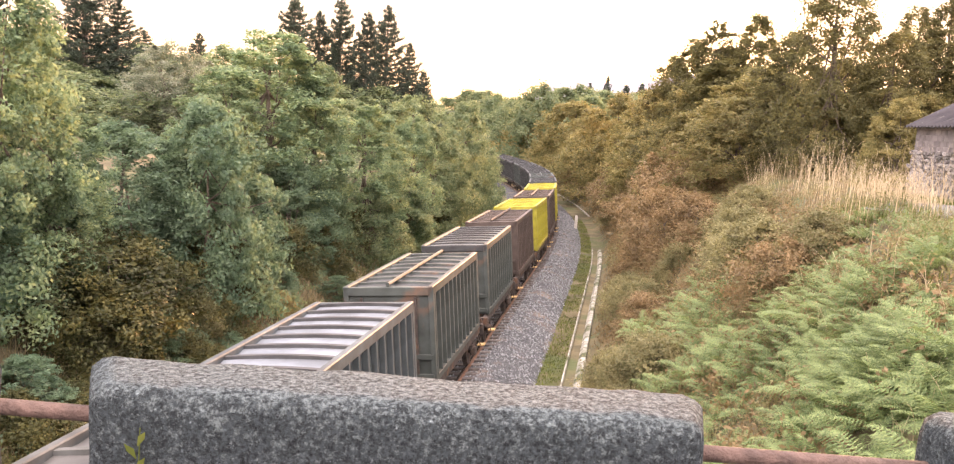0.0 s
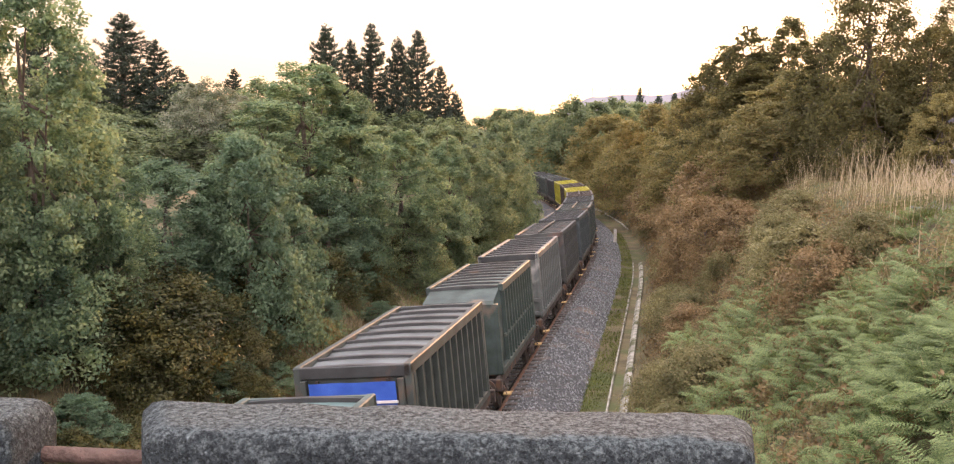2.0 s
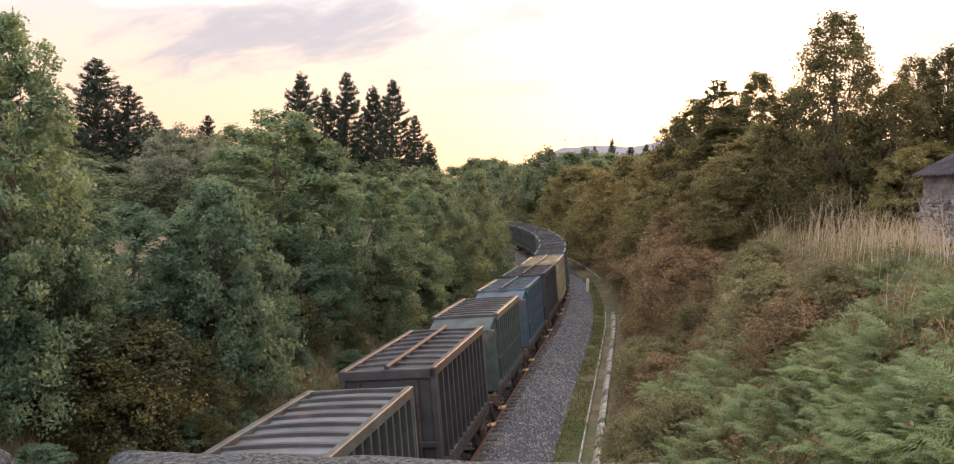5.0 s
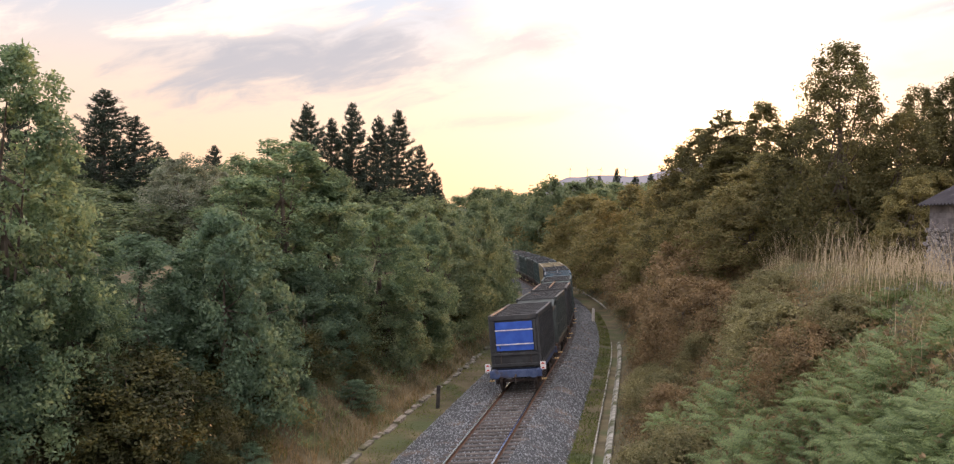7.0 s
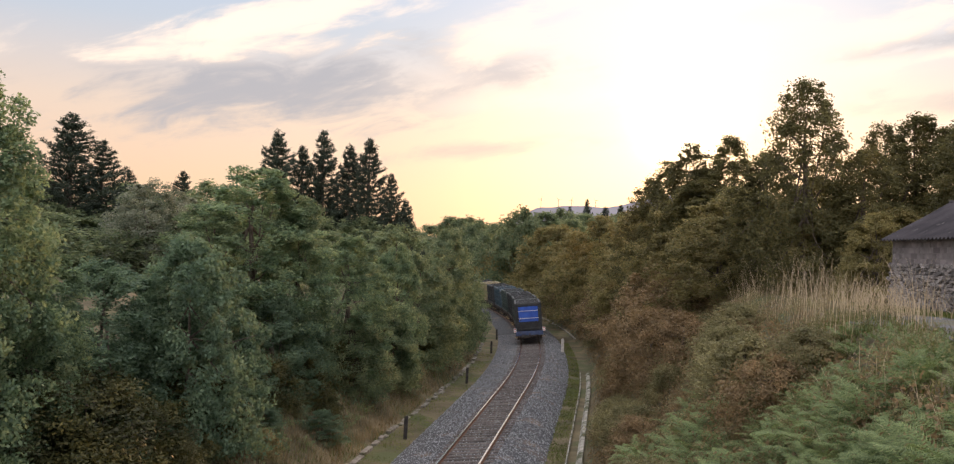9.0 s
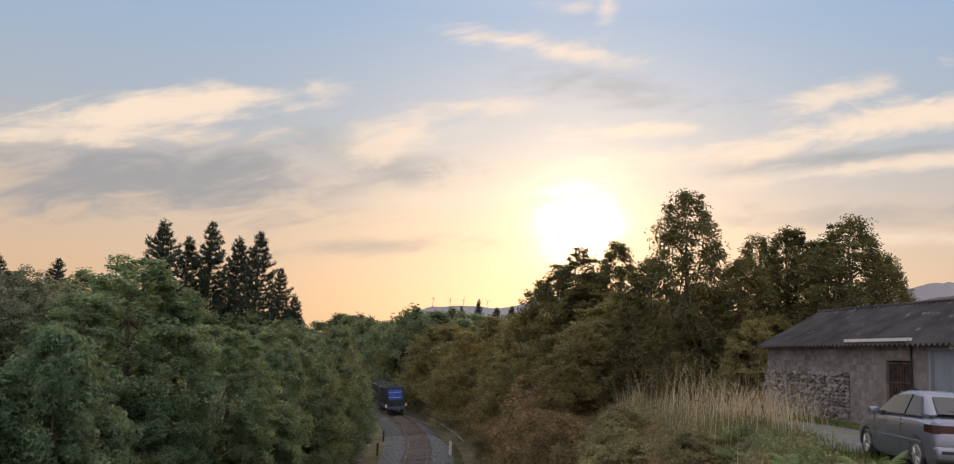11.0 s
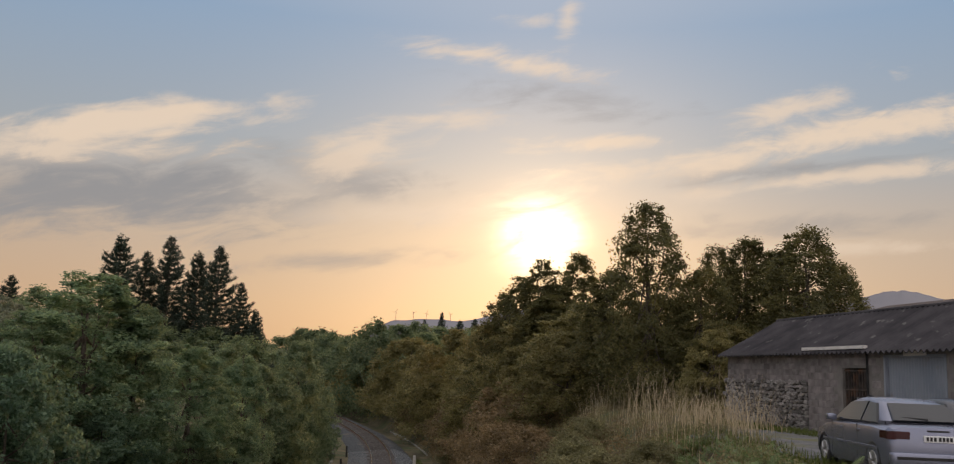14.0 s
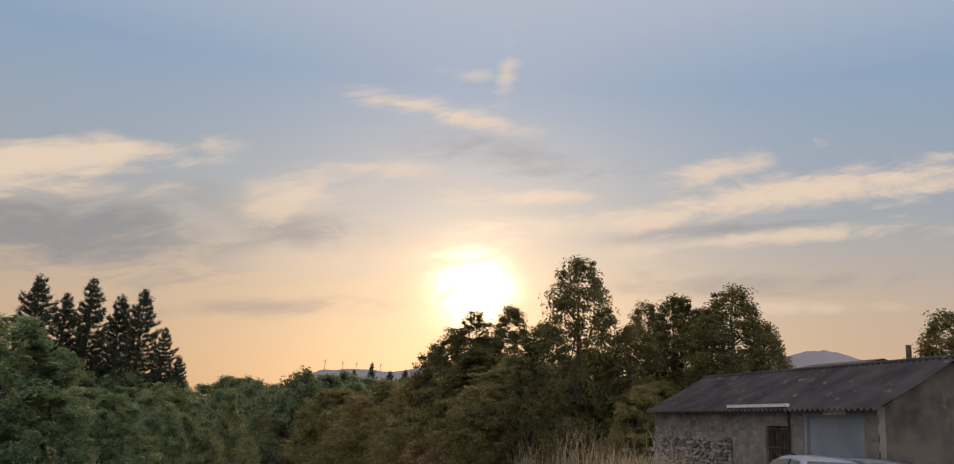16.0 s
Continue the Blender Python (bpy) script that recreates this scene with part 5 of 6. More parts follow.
    # barred gate
    part("gate_back", box_bm(HX + 0.16, HX + 0.20, gate[0], gate[1], HZ0, gate[2]), M["dark_wood"], ob)
    for i in range(9):
        y = gate[0] + 0.06 + i * 0.128
        part("gate_bar", box_bm(HX + 0.06, HX + 0.10, y - 0.022, y + 0.022, HZ0, gate[2] - 0.02), M["iron"], ob)
    for z in (7.25, 8.15, 8.68):
        part("gate_rail", box_bm(HX + 0.05, HX + 0.11, gate[0] + 0.02, gate[1] - 0.02, z, z + 0.05), M["iron"], ob)
    # blocks of the right-hand front
    shared = {}

    def block(x, y0, y1, z0, z1, mat, nm):
        key = (round(y1 - y0, 2), round(z1 - z0, 2), nm)
        if key not in shared:
            shared[key] = mesh_of(box_bm(-0.03, 0.03, -(y1 - y0) / 2, (y1 - y0) / 2, -(z1 - z0) / 2, (z1 - z0) / 2, bevel=0.006), nm, mat)
        o = new(nm, shared[key])
        o.parent = ob
        o.matrix_basis = Matrix.Translation((x, (y0 + y1) / 2, (z0 + z1) / 2))

    rng = random.Random(3)
    for c in range(12):
        z0 = HZ0 + c * 0.205
        z1 = min(z0 + 0.193, EAVE - 0.03)
        y = HY0 + (0.2 if c % 2 else 0)
        while y < 24.98:
            y1 = min(y + 0.39, 25.0)
            blocked = any(a - 0.05 < y1 and y < b + 0.05 and z0 < t + 0.04 for a, b, t in (gate, garage))
            if y1 - y > 0.1 and not blocked:
                block(HX + 0.022 + rng.uniform(-0.003, 0.003), y, y1, z0, z1, M["block"], "block")
            y += 0.402
    for c in range(5):
        z0 = 8.36 + c * 0.19
        y = 25.02 + (0.2 if c % 2 else 0)
        while y < HY1 - 0.1:
            y1 = min(y + 0.39, HY1)
            block(HX + 0.072 + rng.uniform(-0.003, 0.003), y, y1, z0, min(z0 + 0.18, EAVE - 0.02), M["block"], "block")
            y += 0.402
    # rubble base of the left-hand front
    stones = []
    for k in range(9):
        bm = bmesh.new()
        n = rng.choice((5, 6, 7))   # a flat-faced rubble stone with a chipped outline
        ring = [(math.cos(a) * rng.uniform(0.86, 1.12), math.sin(a) * rng.uniform(0.86, 1.12)) for a in (6.2832 * (i + rng.uniform(-0.25, 0.25)) / n for i in range(n))]
        rows = [[bm.verts.new((x * rng.uniform(0.8, 1.2), y * f, z * f)) for y, z in ring] for x, f in ((0.9, 1.0), (-0.7, 1.0), (-1.0, 0.80))]
        for a, b in zip(rows, rows[1:]):
            for i in range(n):
                bm.faces.new((a[i], a[(i + 1) % n], b[(i + 1) % n], b[i]))
        bm.faces.new(rows[0]), bm.faces.new(rows[-1][::-1])
        bmesh.ops.recalc_face_normals(bm, faces=bm.faces[:])
        stones.append(mesh_of(bm, "stone", M["field_stone"]))
    z = HZ0 - 0.05
    while z < 8.33:
        hgt = rng.uniform(0.08, 0.16)
        y = 25.05
        while y < HY1:
            ln = rng.choice((0.12, 0.18, 0.24, 0.3, 0.42))
            o = new("stone", stones[rng.randrange(9)])
            o.parent = ob
            o.matrix_basis = Matrix.LocRotScale((HX + 0.04 + rng.uniform(-0.03, 0.02), y + ln / 2, z + hgt / 2), Euler((rng.uniform(-0.3, 0.3), 0, 0)), (0.05, ln * rng.uniform(0.46, 0.56), hgt * rng.uniform(0.46, 0.66)))
            y += ln + 0.01
        z += hgt
    bm = bmesh.new()
    tube(bm, (25.9, 30.0, 8.0), (25.9, 30.0, 12.5), 0.11, sides=10)
    tagged(new("utility_pole", mesh_of(bm, "utility_pole", M["bark"])), "dark pole standing behind the outbuilding roof", "pole")
    bm = bmesh.new()
    prism(bm, [(22.2, 6.5), (29.5, 6.5), (29.5, 11.0), (25.5, 12.0), (22.2, 11.1)], 1, 31.0, 36.0)
    tagged(new("shed", mesh_of(bm, "shed", M["roof"])), "dark shed roof behind the outbuilding", "shed")


build_house()


# ---------------------------------------------------------------- cars
def car_shell(bm, stations_, inset=0.0):
    """A lofted car body: each station is (x, half width, z bottom, z shoulder, z top, half width at the top)."""
    rows = []
    for x, hw, zb, zs, zt, ht in stations_:
        prof = [(-hw * 0.93, zb), (-hw, zb + 0.12), (-hw, zs - 0.06), (-hw * 0.985, zs), (-ht, zt - 0.04), (-ht * 0.86, zt), (0, zt + 0.015),
                (ht * 0.86, zt), (ht, zt - 0.04), (hw * 0.985, zs), (hw, zs - 0.06), (hw, zb + 0.12), (hw * 0.93, zb)]
        rows.append([bm.verts.new((x, y, z)) for y, z in prof])
    for a, b in zip(rows, rows[1:]):
        for i in range(len(a) - 1):
            bm.faces.new((a[i], a[i + 1], b[i + 1], b[i]))
        bm.faces.new((a[-1], a[0], b[0], b[-1]))
    bm.faces.new(rows[0]), bm.faces.new(rows[-1][::-1])
    bmesh.ops.recalc_face_normals(bm, faces=bm.faces[:])


def build_car(name, coat, m, label):
    """A five-door hatchback, front along +x, standing at z 0."""
    car = tagged(new(name), label, "car")
    bm = bmesh.new()
    car_shell(bm, [(-1.99, 0.74, 0.36, 0.62, 0.80, 0.70), (-1.95, 0.80, 0.26, 0.66, 0.93, 0.74), (-1.80, 0.845, 0.20, 0.86, 0.965, 0.76), (-1.2, 0.85, 0.18, 0.90, 0.97, 0.78),
                   (0.0, 0.85, 0.18, 0.90, 0.955, 0.80), (0.85, 0.85, 0.18, 0.88, 0.93, 0.78), (1.25, 0.845, 0.2, 0.82, 0.88, 0.76), (1.75, 0.82, 0.22, 0.70, 0.78, 0.70), (2.0, 0.74, 0.26, 0.60, 0.66, 0.62), (2.10, 0.62, 0.32, 0.50, 0.56, 0.5)])
    body = part("body", bm, coat, car, smooth=True)
    bm = bmesh.new()
    car_shell(bm, [(-1.55, 0.72, 0.90, 1.0, 1.02, 0.66), (-1.1, 0.735, 0.90, 1.02, 1.30, 0.58), (-0.75, 0.74, 0.90, 1.02, 1.385, 0.57), (-0.1, 0.745, 0.90, 1.02, 1.41, 0.57),
                   (0.25, 0.75, 0.90, 1.02, 1.37, 0.57), (0.6, 0.75, 0.90, 1.0, 1.20, 0.62), (1.02, 0.75, 0.86, 0.93, 0.95, 0.70)])
    part("cabin", bm, coat, car, smooth=True)
    for sgn in (-1, 1):
        for pts in ([(-1.28, 0.985), (-0.60, 0.985), (-0.60, 1.335), (-0.92, 1.315)], [(-0.52, 0.985), (0.80, 0.965), (0.30, 1.305), (-0.52, 1.345)]):
            bm = bmesh.new()
            lo = [bm.verts.new((x, sgn * (0.778 - (z - 0.96) * 0.46), z)) for x, z in pts]
            hi = [bm.verts.new((x, sgn * (0.735 - (z - 0.96) * 0.46), z)) for x, z in pts]
            for i in range(4):
                bm.faces.new((lo[i], lo[(i + 1) % 4], hi[(i + 1) % 4], hi[i]))
            bm.faces.new(lo), bm.faces.new(hi[::-1])
            bmesh.ops.recalc_face_normals(bm, faces=bm.faces[:])
            part("side_window", bm, M["glass"], car)
        part("side_strip", box_bm(-1.5, 1.3, min(sgn * 0.848, sgn * 0.862), max(sgn * 0.848, sgn * 0.862), 0.52, 0.57, bevel=0.004), coat, car)
        part("mirror", box_bm(0.60, 0.78, min(sgn * 0.80, sgn * 0.98), max(sgn * 0.80, sgn * 0.98), 0.93, 1.05, bevel=0.03, segs=2), coat, car, smooth=True)
        for x in (-0.62, 0.32):
            part("door_handle", box_bm(x - 0.1, x + 0.08, min(sgn * 0.84, sgn * 0.868), max(sgn * 0.84, sgn * 0.868), 0.80, 0.835, bevel=0.006), coat, car)
        for x in (-0.56, 0.78):
            part("door_gap", box_bm(x - 0.004, x + 0.004, min(sgn * 0.84, sgn * 0.853), max(sgn * 0.84, sgn * 0.853), 0.30, 0.93), M["black_plastic"], car)
        bm = bmesh.new()
        prism(bm, [(-2.0, sgn * 0.48), (-1.995, sgn * 0.74), (-1.93, sgn * 0.845), (-1.62, sgn * 0.858), (-1.62, sgn * 0.80), (-1.85, sgn * 0.48)], 2, 0.725, 0.865)
        bmesh.ops.bevel(bm, geom=bm.edges[:], offset=0.012, segments=2, affect="EDGES")
        part("tail_light", bm, M["red_lens"], car, "dark red tail light")
        for x in (-1.28, 1.26):
            wh = new("wheel")
            wh.parent = car
            wh.matrix_basis = pose(x, sgn * 0.75, 0.30)
            bm = bmesh.new()
            tube(bm, (0, -0.095, 0), (0, 0.095, 0), 0.30, sides=28)
            bmesh.ops.bevel(bm, geom=bm.edges[:], offset=0.02, segments=2, affect="EDGES")
            part("tyre", bm, M["tyre"], wh, smooth=True)
            bm = bmesh.new()
            tube(bm, (0, sgn * 0.085, 0), (0, sgn * 0.104, 0), 0.20, 0.185, 20)
            for a in range(7):
                c, s_ = math.cos(a * 0.8976), math.sin(a * 0.8976)
                tube(bm, (0.03 * c, sgn * 0.112, 0.03 * s_), (0.18 * c, sgn * 0.106, 0.18 * s_), 0.018, 0.012, 5)
            part("rim", bm, M["alloy"], wh)
            bm = bmesh.new()
            ends = sorted((sgn * 0.745, sgn * 0.853))
            rows = []
            for k in range(17):
                a = math.pi * (k - 0.6) / 14.8
                rows.append([bm.verts.new((x + r * math.cos(a), y, 0.30 + r * math.sin(a))) for r, y in ((0.305, ends[0]), (0.305, ends[1]), (0.345, ends[1]), (0.345, ends[0]))])
            for a, b in zip(rows, rows[1:]):
                for i in range(4):
                    bm.faces.new((a[i], a[(i + 1) % 4], b[(i + 1) % 4], b[i]))
            bm.faces.new(rows[0]), bm.faces.new(rows[-1][::-1])
            bmesh.ops.recalc_face_normals(bm, faces=bm.faces[:])
            part("wheel_arch", bm, M["black_plastic"], car)
    bm = bmesh.new()
    lo = [bm.verts.new(p) for p in ((-1.60, -0.60, 1.03), (-1.60, 0.60, 1.03), (-1.10, 0.50, 1.315), (-1.10, -0.50, 1.315))]
    hi = [bm.verts.new(v.co + Vector((0.03, 0, -0.03))) for v in lo]
    for v in lo:
        v.co += Vector((-0.03, 0, 0.012))
    for i in range(4):
        bm.faces.new((lo[i], lo[(i + 1) % 4], hi[(i + 1) % 4], hi[i]))
    bm.faces.new(lo), bm.faces.new(hi[::-1])
    bmesh.ops.recalc_face_normals(bm, faces=bm.faces[:])
    part("rear_window", bm, M["glass"], car)
    bm = bmesh.new()
    lo = [bm.verts.new(p) for p in ((1.02, -0.66, 0.965), (1.02, 0.66, 0.965), (0.27, 0.52, 1.375), (0.27, -0.52, 1.375))]
    hi = [bm.verts.new(v.co + Vector((-0.03, 0, -0.04))) for v in lo]
    for v in lo:
        v.co += Vector((0.03, 0, 0.012))
    for i in range(4):
        bm.faces.new((lo[i], lo[(i + 1) % 4], hi[(i + 1) % 4], hi[i]))
    bm.faces.new(lo), bm.faces.new(hi[::-1])
    bmesh.ops.recalc_face_normals(bm, faces=bm.faces[:])
    part("windscreen", bm, M["glass"], car)
    bm = bmesh.new()
    tube(bm, (-1.60, 0.0, 1.07), (-1.52, 0.48, 1.09), 0.013, sides=6)
    part("rear_wiper", bm, M["black_plastic"], car)
    plate = part("number_plate", box_bm(-2.015, -1.985, -0.26, 0.26, 0.70, 0.81, bevel=0.004), M["plate_white"], car, "white number plate with dark bars")
    for i in range(7):
        y = -0.19 + i * 0.062 + (0.02 if i > 3 else 0)
        part("plate_bar", box_bm(-2.022, -2.014, y - 0.02, y + 0.02, 0.72, 0.79), M["black_plastic"], plate)
    part("bumper_strip", box_bm(-2.072, -2.04, -0.74, 0.74, 0.40, 0.45, bevel=0.006), M["black_plastic"], car)
    part("bumper", box_bm(-2.06, -1.86, -0.82, 0.82, 0.28, 0.52, bevel=0.05, segs=3), coat, car, smooth=True)
    part("boot_handle", box_bm(-1.985, -1.945, -0.18, 0.18, 0.875, 0.90), M["black_plastic"], car)
    car.matrix_basis = m
    return car


HEADING = math.degrees(math.atan2(0.973, 0.23))
build_car("hatchback", M["silver_paint"], pose(11.0, 15.55, 6.65, 0, 0, HEADING), "silver grey five-door hatchback parked on the yard")
build_car("hatchback", M["dark_paint"], pose(13.3, 16.7, 6.66, 0, 0, HEADING), "dark hatchback parked beside the silver car")


# ---------------------------------------------------------------- the goods train
LEN, WID, Z0, Z1 = 7.1, 2.5, 1.18, 3.80
PITCH = 9.27


def box_container(hood, tarp, spine, ribs=12):
    """An open-top bulk container with ribbed sides and a roof of cross bars. Front along +y."""
    ob = new("bulk_container")
    y0, y1, hw = -LEN / 2, LEN / 2, WID / 2
    bm = bmesh.new()
    sl = 1.05 if hood else 0.0
    if hood:
        prism(bm, [(y0, Z0), (y1, Z0), (y1, Z1 - 0.14), (y0 + sl, Z1 - 0.12), (y0 + 0.10, Z1 - 0.36), (y0, Z1 - 0.46)], 0, -hw + 0.13, hw - 0.13)
    else:
        box(bm, -hw + 0.13, hw - 0.13, y0 + 0.05, y1 - 0.05, Z0, Z1 - 0.14)
    part("body", bm, PAINT["dark"], ob)
    rib = mesh_of(box_bm(-0.07, 0.07, -0.045, 0.045, Z0 + 0.05, Z1 - 0.22, bevel=0.012), "side_rib", PAINT["dark"])
    for sgn in (-1, 1):
        for i in range(ribs):
            o = part("side_rib", rib, None, ob)
            o.location = (sgn * (hw - 0.07), y0 + sl + 0.25 + i * (LEN - sl - 0.5) / (ribs - 1), 0)
        part("top_rail", box_bm(min(sgn * hw, sgn * (hw - 0.16)), max(sgn * hw, sgn * (hw - 0.16)), y0 + sl, y1, Z1 - 0.24, Z1, bevel=0.02), PAINT["dark"], ob)
        part("bottom_rail", box_bm(min(sgn * hw, sgn * (hw - 0.14)), max(sgn * hw, sgn * (hw - 0.14)), y0, y1, Z0 - 0.02, Z0 + 0.16, bevel=0.015), PAINT["dark"], ob)
        if hood:
            part("waist_rail", box_bm(min(sgn * (hw - 0.02), sgn * (hw - 0.09)), max(sgn * (hw - 0.02), sgn * (hw - 0.09)), y0 + sl, y1, Z0 + 0.95, Z0 + 1.03), PAINT["dark"], ob)
        for y in (y0 + 0.06, y1 - 0.06):
            part("corner_post", box_bm(min(sgn * hw, sgn * (hw - 0.15)), max(sgn * hw, sgn * (hw - 0.15)), y - 0.08, y + 0.08, Z0, Z1 - (0.46 if hood and y < 0 else 0.02), bevel=0.015), PAINT["dark"], ob)
    n = 9
    for i in range(n):
        y = y0 + sl + 0.1 + i * (LEN - sl - 0.2) / (n - 1)
        bm = bmesh.new()
        k = 8
        xs = np.linspace(-hw + 0.1, hw - 0.1, k + 1)
        for a, b in zip(xs, xs[1:]):
            za, zb = (Z1 - 0.06 + 0.055 * (1 - (v / hw) ** 2) for v in (a, b))
            vs = [bm.verts.new(p) for p in ((a, y - 0.075, za - 0.10), (a, y + 0.075, za - 0.10), (a, y + 0.06, za), (a, y - 0.06, za), (b, y - 0.075, zb - 0.10), (b, y + 0.075, zb - 0.10), (b, y + 0.06, zb), (b, y - 0.06, zb))]
            for f in ((0, 3, 7, 4), (3, 2, 6, 7), (2, 1, 5, 6)):
                bm.faces.new([vs[j] for j in f])
        bmesh.ops.remove_doubles(bm, verts=bm.verts[:], dist=0.001)
        part("roof_bar", bm, PAINT["dark"], ob)
    if spine:
        bm = bmesh.new()
        tube(bm, (0, y0 + sl, Z1 + 0.05), (0, y1, Z1 + 0.05), 0.055, sides=8)
        part("roof_spine", bm, PAINT["dark"], ob)
    # a sagging cover sheet between the bars
    bm = bmesh.new()
    gx, gy = np.linspace(-hw + 0.12, hw - 0.12, 9), np.linspace(y0 + sl + 0.05, y1 - 0.05, 33)
    g = [[bm.verts.new((x, y, Z1 - 0.105 + 0.04 * (1 - (x / hw) ** 2) - 0.045 * abs(math.sin((j / 4) * math.pi)))) for x in gx] for j, y in enumerate(gy)]
    for a, b in zip(g, g[1:]):
        for i in range(len(gx) - 1):
            bm.faces.new((a[i], a[i + 1], b[i + 1], b[i]))
    part("cover", bm, PAINT["dark"], ob, smooth=True)
    if not hood:
        part("end_beam", box_bm(-hw + 0.02, hw - 0.02, y0 - 0.02, y0 + 0.10, Z1 - 0.26, Z1 - 0.02, bevel=0.015), PAINT["dark"], ob)
        for x in (-0.75, 0.75):
            part("lock_bar", box_bm(x - 0.03, x + 0.03, y0 - 0.04, y0 + 0.02, Z0 + 0.1, Z1 - 0.3), M["iron"], ob)
        for z in (Z0 + 0.08, Z0 + 0.62):
            part("end_sill", box_bm(-hw + 0.06, hw - 0.06, y0 - 0.05, y0 + 0.06, z, z + 0.14, bevel=0.012), PAINT["dark"], ob)
    else:
        bm = box_bm(-0.3, 0.3, y0 - 0.03, y0 + 0.03, Z1 - 0.62, Z1 - 0.54, bevel=0.01)
        part("hatch_latch", bm, M["iron"], ob)
    part("front_beam", box_bm(-hw + 0.02, hw - 0.02, y1 - 0.10, y1 + 0.02, Z1 - 0.26, Z1 - 0.02, bevel=0.015), PAINT["dark"], ob)
    if tarp:
        bm = bmesh.new()
        gx, gz = np.linspace(-0.92, 0.92, 14), np.linspace(Z0 + 0.86, Z1 - 0.34, 10)
        g = [[bm.verts.new((x, y0 - 0.055 - 0.02 * math.sin(x * 7 + z * 3) * math.sin(z * 5), z)) for x in gx] for z in gz]
        for a, b in zip(g, g[1:]):
            for i in range(len(gx) - 1):
                bm.faces.new((a[i], a[i + 1], b[i + 1], b[i]))
        tp = part("rear_tarpaulin", bm, M["tarp"], ob, "bright blue tarpaulin over the rear end", True)
        for z in (Z0 + 1.15, Z0 + 1.85):
            bm = box_bm(-0.95, 0.95, y0 - 0.10, y0 - 0.07, z, z + 0.05)
            part("strap", bm, M["strap"], tp, "pale tie strap")
        for x in (-1.03, 1.03):
            part("tarpaulin_frame", box_bm(x - 0.06, x + 0.06, y0 - 0.10, y0 + 0.02, Z0 + 0.8, Z1 - 0.28, bevel=0.01), PAINT["dark"], ob)
    return ob


def flat_wagon(tail=False):
    """A two-axle container wagon: sole bars, cross members, wheels, buffers and steps."""
    ob = new("flat_wagon")
    fr = M["blue_frame"] if tail else M["iron"]
    L2 = 4.05
    for sgn in (-1, 1):
        part("sole_bar", box_bm(min(sgn * 1.05, sgn * 1.17), max(sgn * 1.05, sgn * 1.17), -L2, L2, 0.86, 1.15, bevel=0.015), fr, ob)
        for y in (-2.9, 2.9):
            wh = new("wheel")
            wh.parent = ob
            wh.matrix_basis = pose(sgn * 0.87, y, 0.46)
            bm = bmesh.new()
            tube(bm, (-0.065, 0, 0), (0.065, 0, 0), 0.46, sides=28)
            tube(bm, (-sgn * 0.065 - 0.015, 0, 0), (-sgn * 0.065 + 0.015, 0, 0), 0.49, sides=28)
            part("tyre", bm, M["iron"], wh)
            part("axle_box", box_bm(min(sgn * 1.0, sgn * 1.2), max(sgn * 1.0, sgn * 1.2), y - 0.14, y + 0.14, 0.33, 0.62, bevel=0.03), M["iron"], ob)
            bm = bmesh.new()
            for k in range(5):
                box(bm, min(sgn * 1.04, sgn * 1.14), max(sgn * 1.04, sgn * 1.14), y - 0.6 + k * 0.09, y + 0.6 - k * 0.09, 0.64 + k * 0.03, 0.665 + k * 0.03)
            part("leaf_spring", bm, M["iron"], ob)
        for y, d in ((-L2, -1), (L2, 1)):
            bm = bmesh.new()
            tube(bm, (sgn * 0.92, y, 1.02), (sgn * 0.92, y + d * 0.36, 1.02), 0.085, sides=10)
            tube(bm, (sgn * 0.92, y + d * 0.36, 1.02), (sgn * 0.92, y + d * 0.42, 1.02), 0.22, sides=16)
            part("buffer", bm, fr, ob)
            part("step", box_bm(min(sgn * 1.18, sgn * 1.42), max(sgn * 1.18, sgn * 1.42), y - d * 0.62 - 0.16, y - d * 0.62 + 0.16, 0.55, 0.59), M["step"], ob, "ochre painted step")
            bm = bmesh.new()
            tube(bm, (sgn * 1.3, y - d * 0.62 - 0.15, 0.57), (sgn * 1.12, y - d * 0.62 - 0.15, 1.0), 0.018, sides=5)
            part("step_hanger", bm, M["iron"], ob)
            bm = bmesh.new()
            tube(bm, (sgn * 1.3, y - d * 0.62 + 0.15, 0.57), (sgn * 1.12, y - d * 0.62 + 0.15, 1.0), 0.018, sides=5)
            part("step_hanger", bm, M["iron"], ob)
    for y in (-L2, L2):
        part("head_stock", box_bm(-1.28, 1.28, y - 0.09, y + 0.09, 0.80, 1.16, bevel=0.02), fr, ob)
    for y in (-3.2, -1.4, 0, 1.4, 3.2):
        part("cross_member", box_bm(-1.05, 1.05, y - 0.08, y + 0.08, 0.92, 1.14), fr, ob)
    for y in (-2.9, 2.9):
        bm = bmesh.new()
        tube(bm, (-1.0, y, 0.46), (1.0, y, 0.46), 0.07, sides=8)
        part("axle", bm, M["iron"], ob)
    bm = bmesh.new()
    tube(bm, (0, -L2, 0.95), (0, -L2 - 0.35, 0.85), 0.05, sides=8)
    tube(bm, (0, -L2 - 0.3, 0.87), (0, -L2 - 0.34, 0.55), 0.04, sides=8)
    part("coupling", bm, M["iron"], ob)
    bm = bmesh.new()
    tube(bm, (-0.6, 0.2, 0.72), (0.6, 0.2, 0.72), 0.16, sides=12)
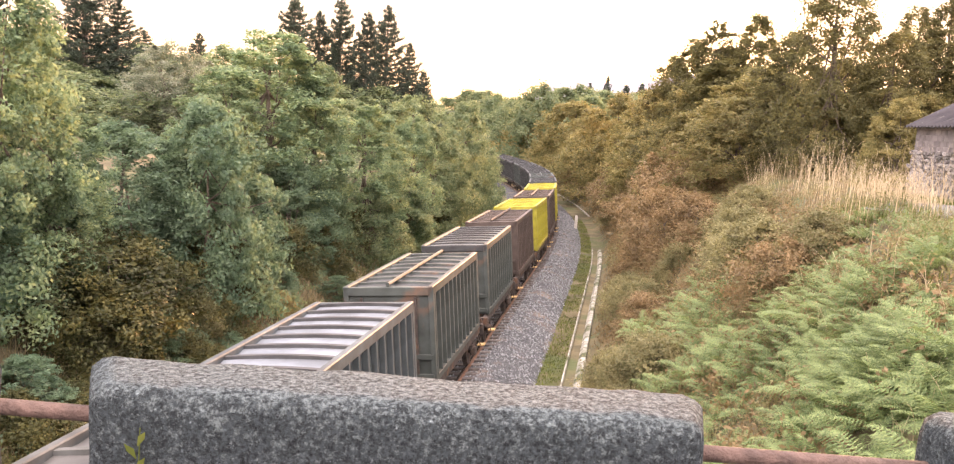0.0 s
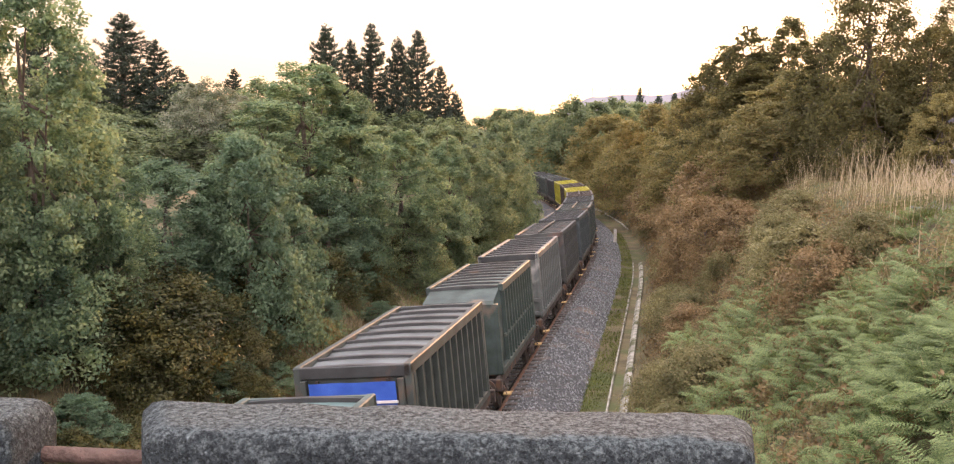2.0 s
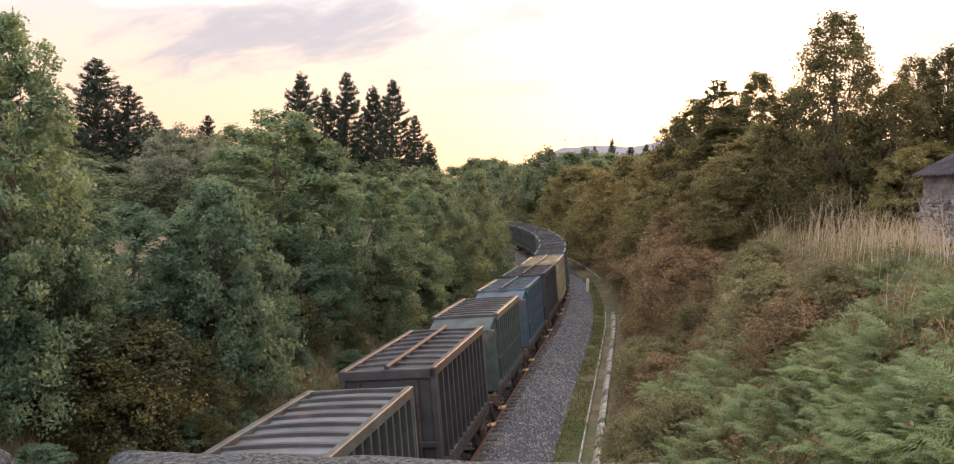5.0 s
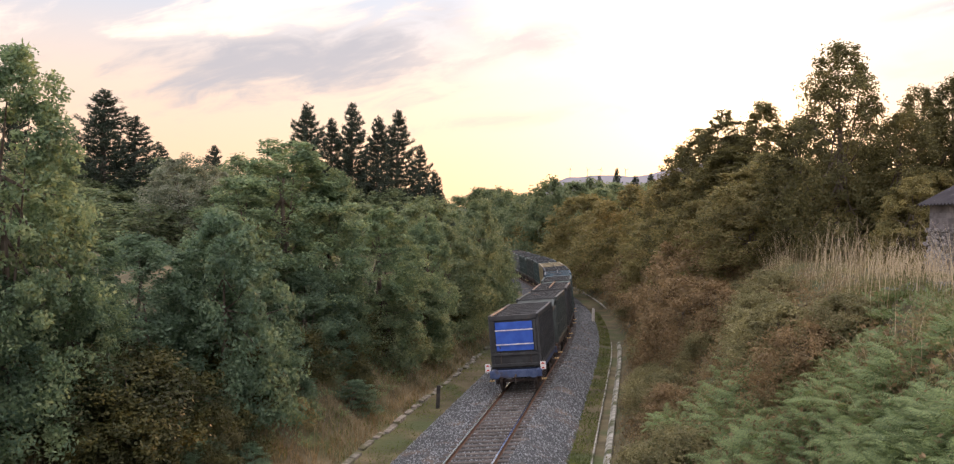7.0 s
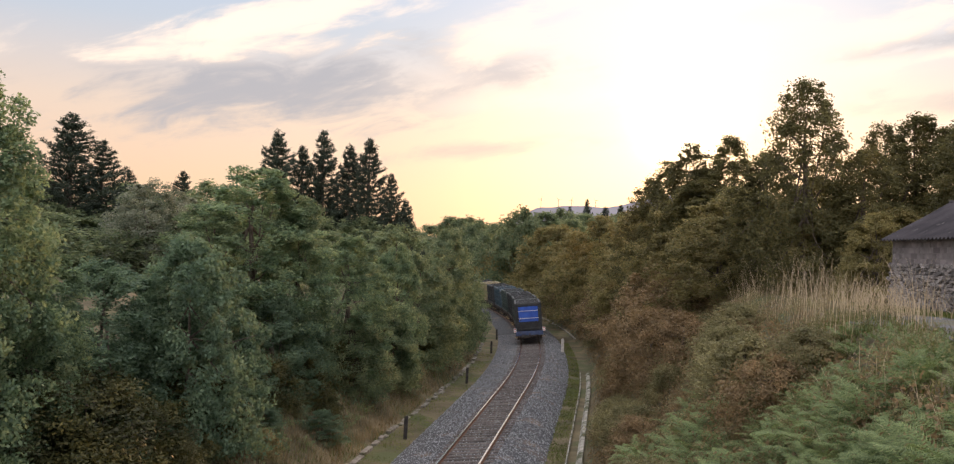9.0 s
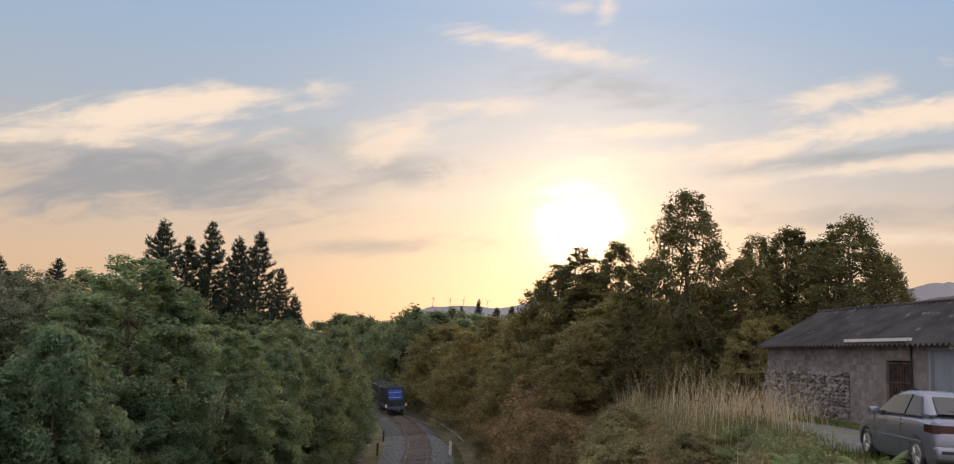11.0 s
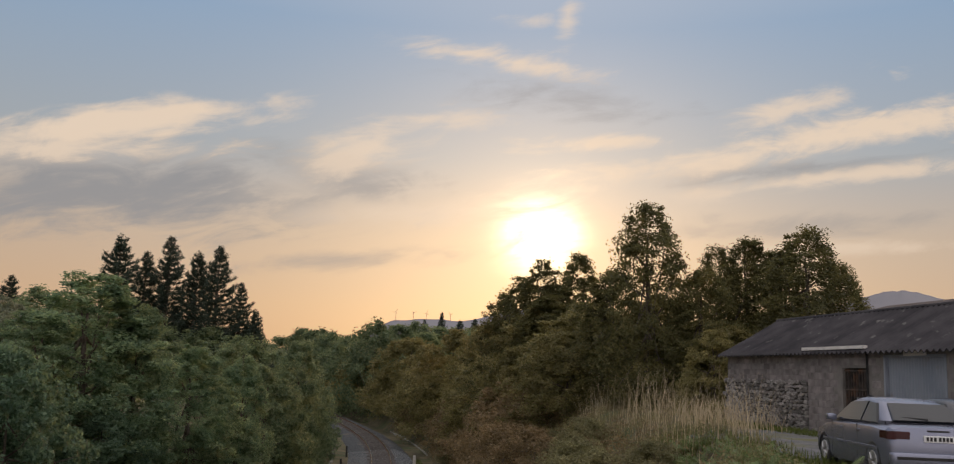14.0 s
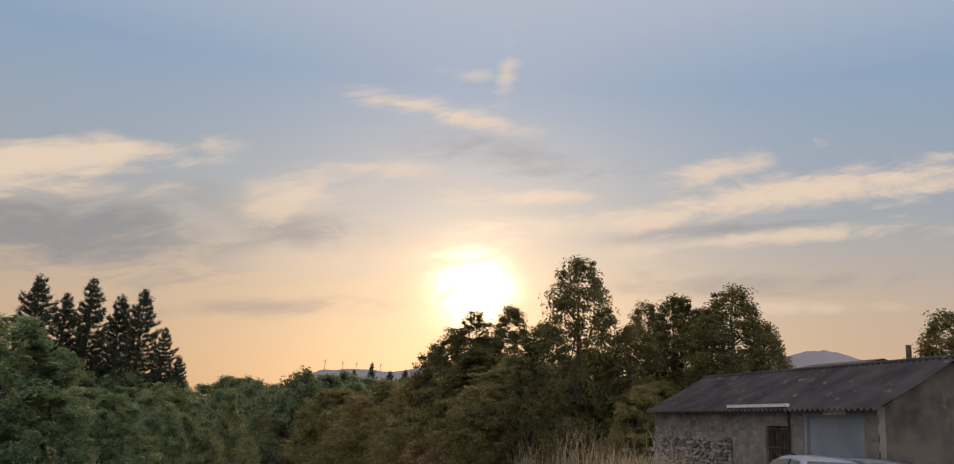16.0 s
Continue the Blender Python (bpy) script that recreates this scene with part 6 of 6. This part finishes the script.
    part("air_tank", bm, M["iron"], ob)
    if tail:
        for sgn in (-1, 1):
            b = part("tail_board", box_bm(sgn * 1.36 - 0.13, sgn * 1.36 + 0.13, -L2 - 0.02, -L2 + 0.02, 1.12, 1.50), M["tail_white"], ob, "white tail board with red marks")
            for z in (1.16, 1.38):
                bm = bmesh.new()
                prism(bm, [(sgn * 1.36 - 0.1, z), (sgn * 1.36 + 0.1, z), (sgn * 1.36, z + 0.09)], 1, -L2 - 0.03, -L2 - 0.021)
                part("red_mark", bm, M["tail_red"], b)
    return ob


# from the tail forward: coat, hooded end, blue sheet, centre spine
TRAIN = [("dark", 0, 1, 0), ("grey_green", 1, 0, 0), ("dark", 0, 0, 1), ("green", 1, 0, 0), ("light_blue", 1, 0, 1), ("dark", 0, 0, 1), ("cream", 0, 1, 1),
         ("teal", 1, 0, 0), ("grey_green", 0, 1, 0), ("green", 1, 0, 0), ("stained", 0, 0, 0), ("rusty", 0, 0, 1), ("blue_grey", 0, 1, 0), ("grey_green", 0, 0, 1),
         ("grey_green", 0, 0, 0), ("brown", 0, 0, 1), ("yellow", 0, 0, 0), ("brown", 0, 0, 1), ("yellow", 0, 0, 0), ("dark", 0, 0, 0), ("grey_green", 0, 0, 1),
         ("dark", 0, 0, 0), ("dark", 0, 0, 1), ("grey_green", 0, 0, 0), ("dark", 0, 0, 0), ("dark", 0, 0, 1), ("brown", 0, 0, 0), ("dark", 0, 0, 0), ("dark", 0, 0, 1)]
COAT_WORDS = {"dark": "dark grey", "grey_green": "grey-green", "green": "faded green", "light_blue": "light blue", "cream": "cream", "teal": "teal", "stained": "pale stained",
              "rusty": "rust-streaked", "blue_grey": "blue-grey", "brown": "brown", "yellow": "yellow"}


COVER = {c: material(c + "_cover_sheet", tuple(v * 0.5 for v in rgb), tuple(v * 0.95 for v in rgb), 1.3, 0.52, 0.1, 6.0, metal=0.1, stain=(0.10, 0.09, 0.085), stain_scale=0.8, stain_at=0.62, spec=0.5)
         for c, rgb in (("dark", (0.10, 0.105, 0.11)), ("grey_green", (0.13, 0.15, 0.15)), ("green", (0.14, 0.20, 0.19)), ("light_blue", (0.08, 0.13, 0.175)), ("cream", (0.3, 0.2, 0.13)),
                        ("teal", (0.11, 0.2, 0.20)), ("stained", (0.15, 0.16, 0.15)), ("rusty", (0.085, 0.085, 0.08)), ("blue_grey", (0.17, 0.20, 0.225)), ("brown", (0.14, 0.09, 0.07)), ("yellow", (0.62, 0.56, 0.05)))}


def build_train():
    kinds, units = {}, []
    tail, plain = flat_wagon(True), flat_wagon(False)
    tagged(tail, "rear wagon with a blue frame and tail boards", "wagon", "wagons of the train")
    tagged(plain, "grimy flat wagon carrying one bulk container", "wagon", "wagons of the train")
    for k, (coat, hood, tarp, spine) in enumerate(TRAIN):
        key = (hood, tarp, spine)
        if key not in kinds:
            kinds[key] = box_container(*key)
            box_ = kinds[key]
        else:
            box_ = copy_thing(kinds[key], Matrix.Identity(4))
        for o in box_.children_recursive:
            if o.material_slots and o.material_slots[0].material in set(PAINT.values()):
                o.material_slots[0].link = "OBJECT"
                o.material_slots[0].material = PAINT[coat]
        for o in box_.children:
            if coat != "yellow" and not spine and (o.name.startswith("roof_bar") or o.name.startswith("end_beam")):
                o.material_slots[0].material = PAINT["dark"]
            if o.name.startswith("cover"):
                o.material_slots[0].material = COVER[coat] if coat in ("rusty", "light_blue", "yellow") or not spine else PAINT["dark"]
        if coat == "cream":
            for o in box_.children:
                if o.name.startswith("cover"):
                    o.material_slots[0].material = PAINT["brown"]
        extra = " with a blue rear sheet" if tarp else " with a sloping end hood" if hood else " with a barred roof"
        tagged(box_, COAT_WORDS[coat] + " ribbed bulk container" + extra, "container", "containers of the train")
        wagon = tail if k == 0 else plain if k == 1 else copy_thing(plain, Matrix.Identity(4))
        units.append((k, box_, wagon))
    return units


UNITS = build_train()


def motions():
    """The train runs away from the bridge and round the curve, easing a little at the end."""
    for k, box_, wagon in UNITS:
        rows = []
        for i in range(33):
            t = i * 0.5
            s = -149.4 + PITCH * k + 20.1 * t - 0.25 * max(0.0, t - 9.5) ** 2
            a, b = track(s - 2.9)[0], track(s + 2.9)[0]
            mid = (a + b) / 2
            rows.append((t, pose(mid.x, mid.y, 0, 0, -6.0, math.degrees(math.atan2(-(b - a).x, (b - a).y)))))
        walk(box_, rows)
        walk(wagon, rows)


motions()
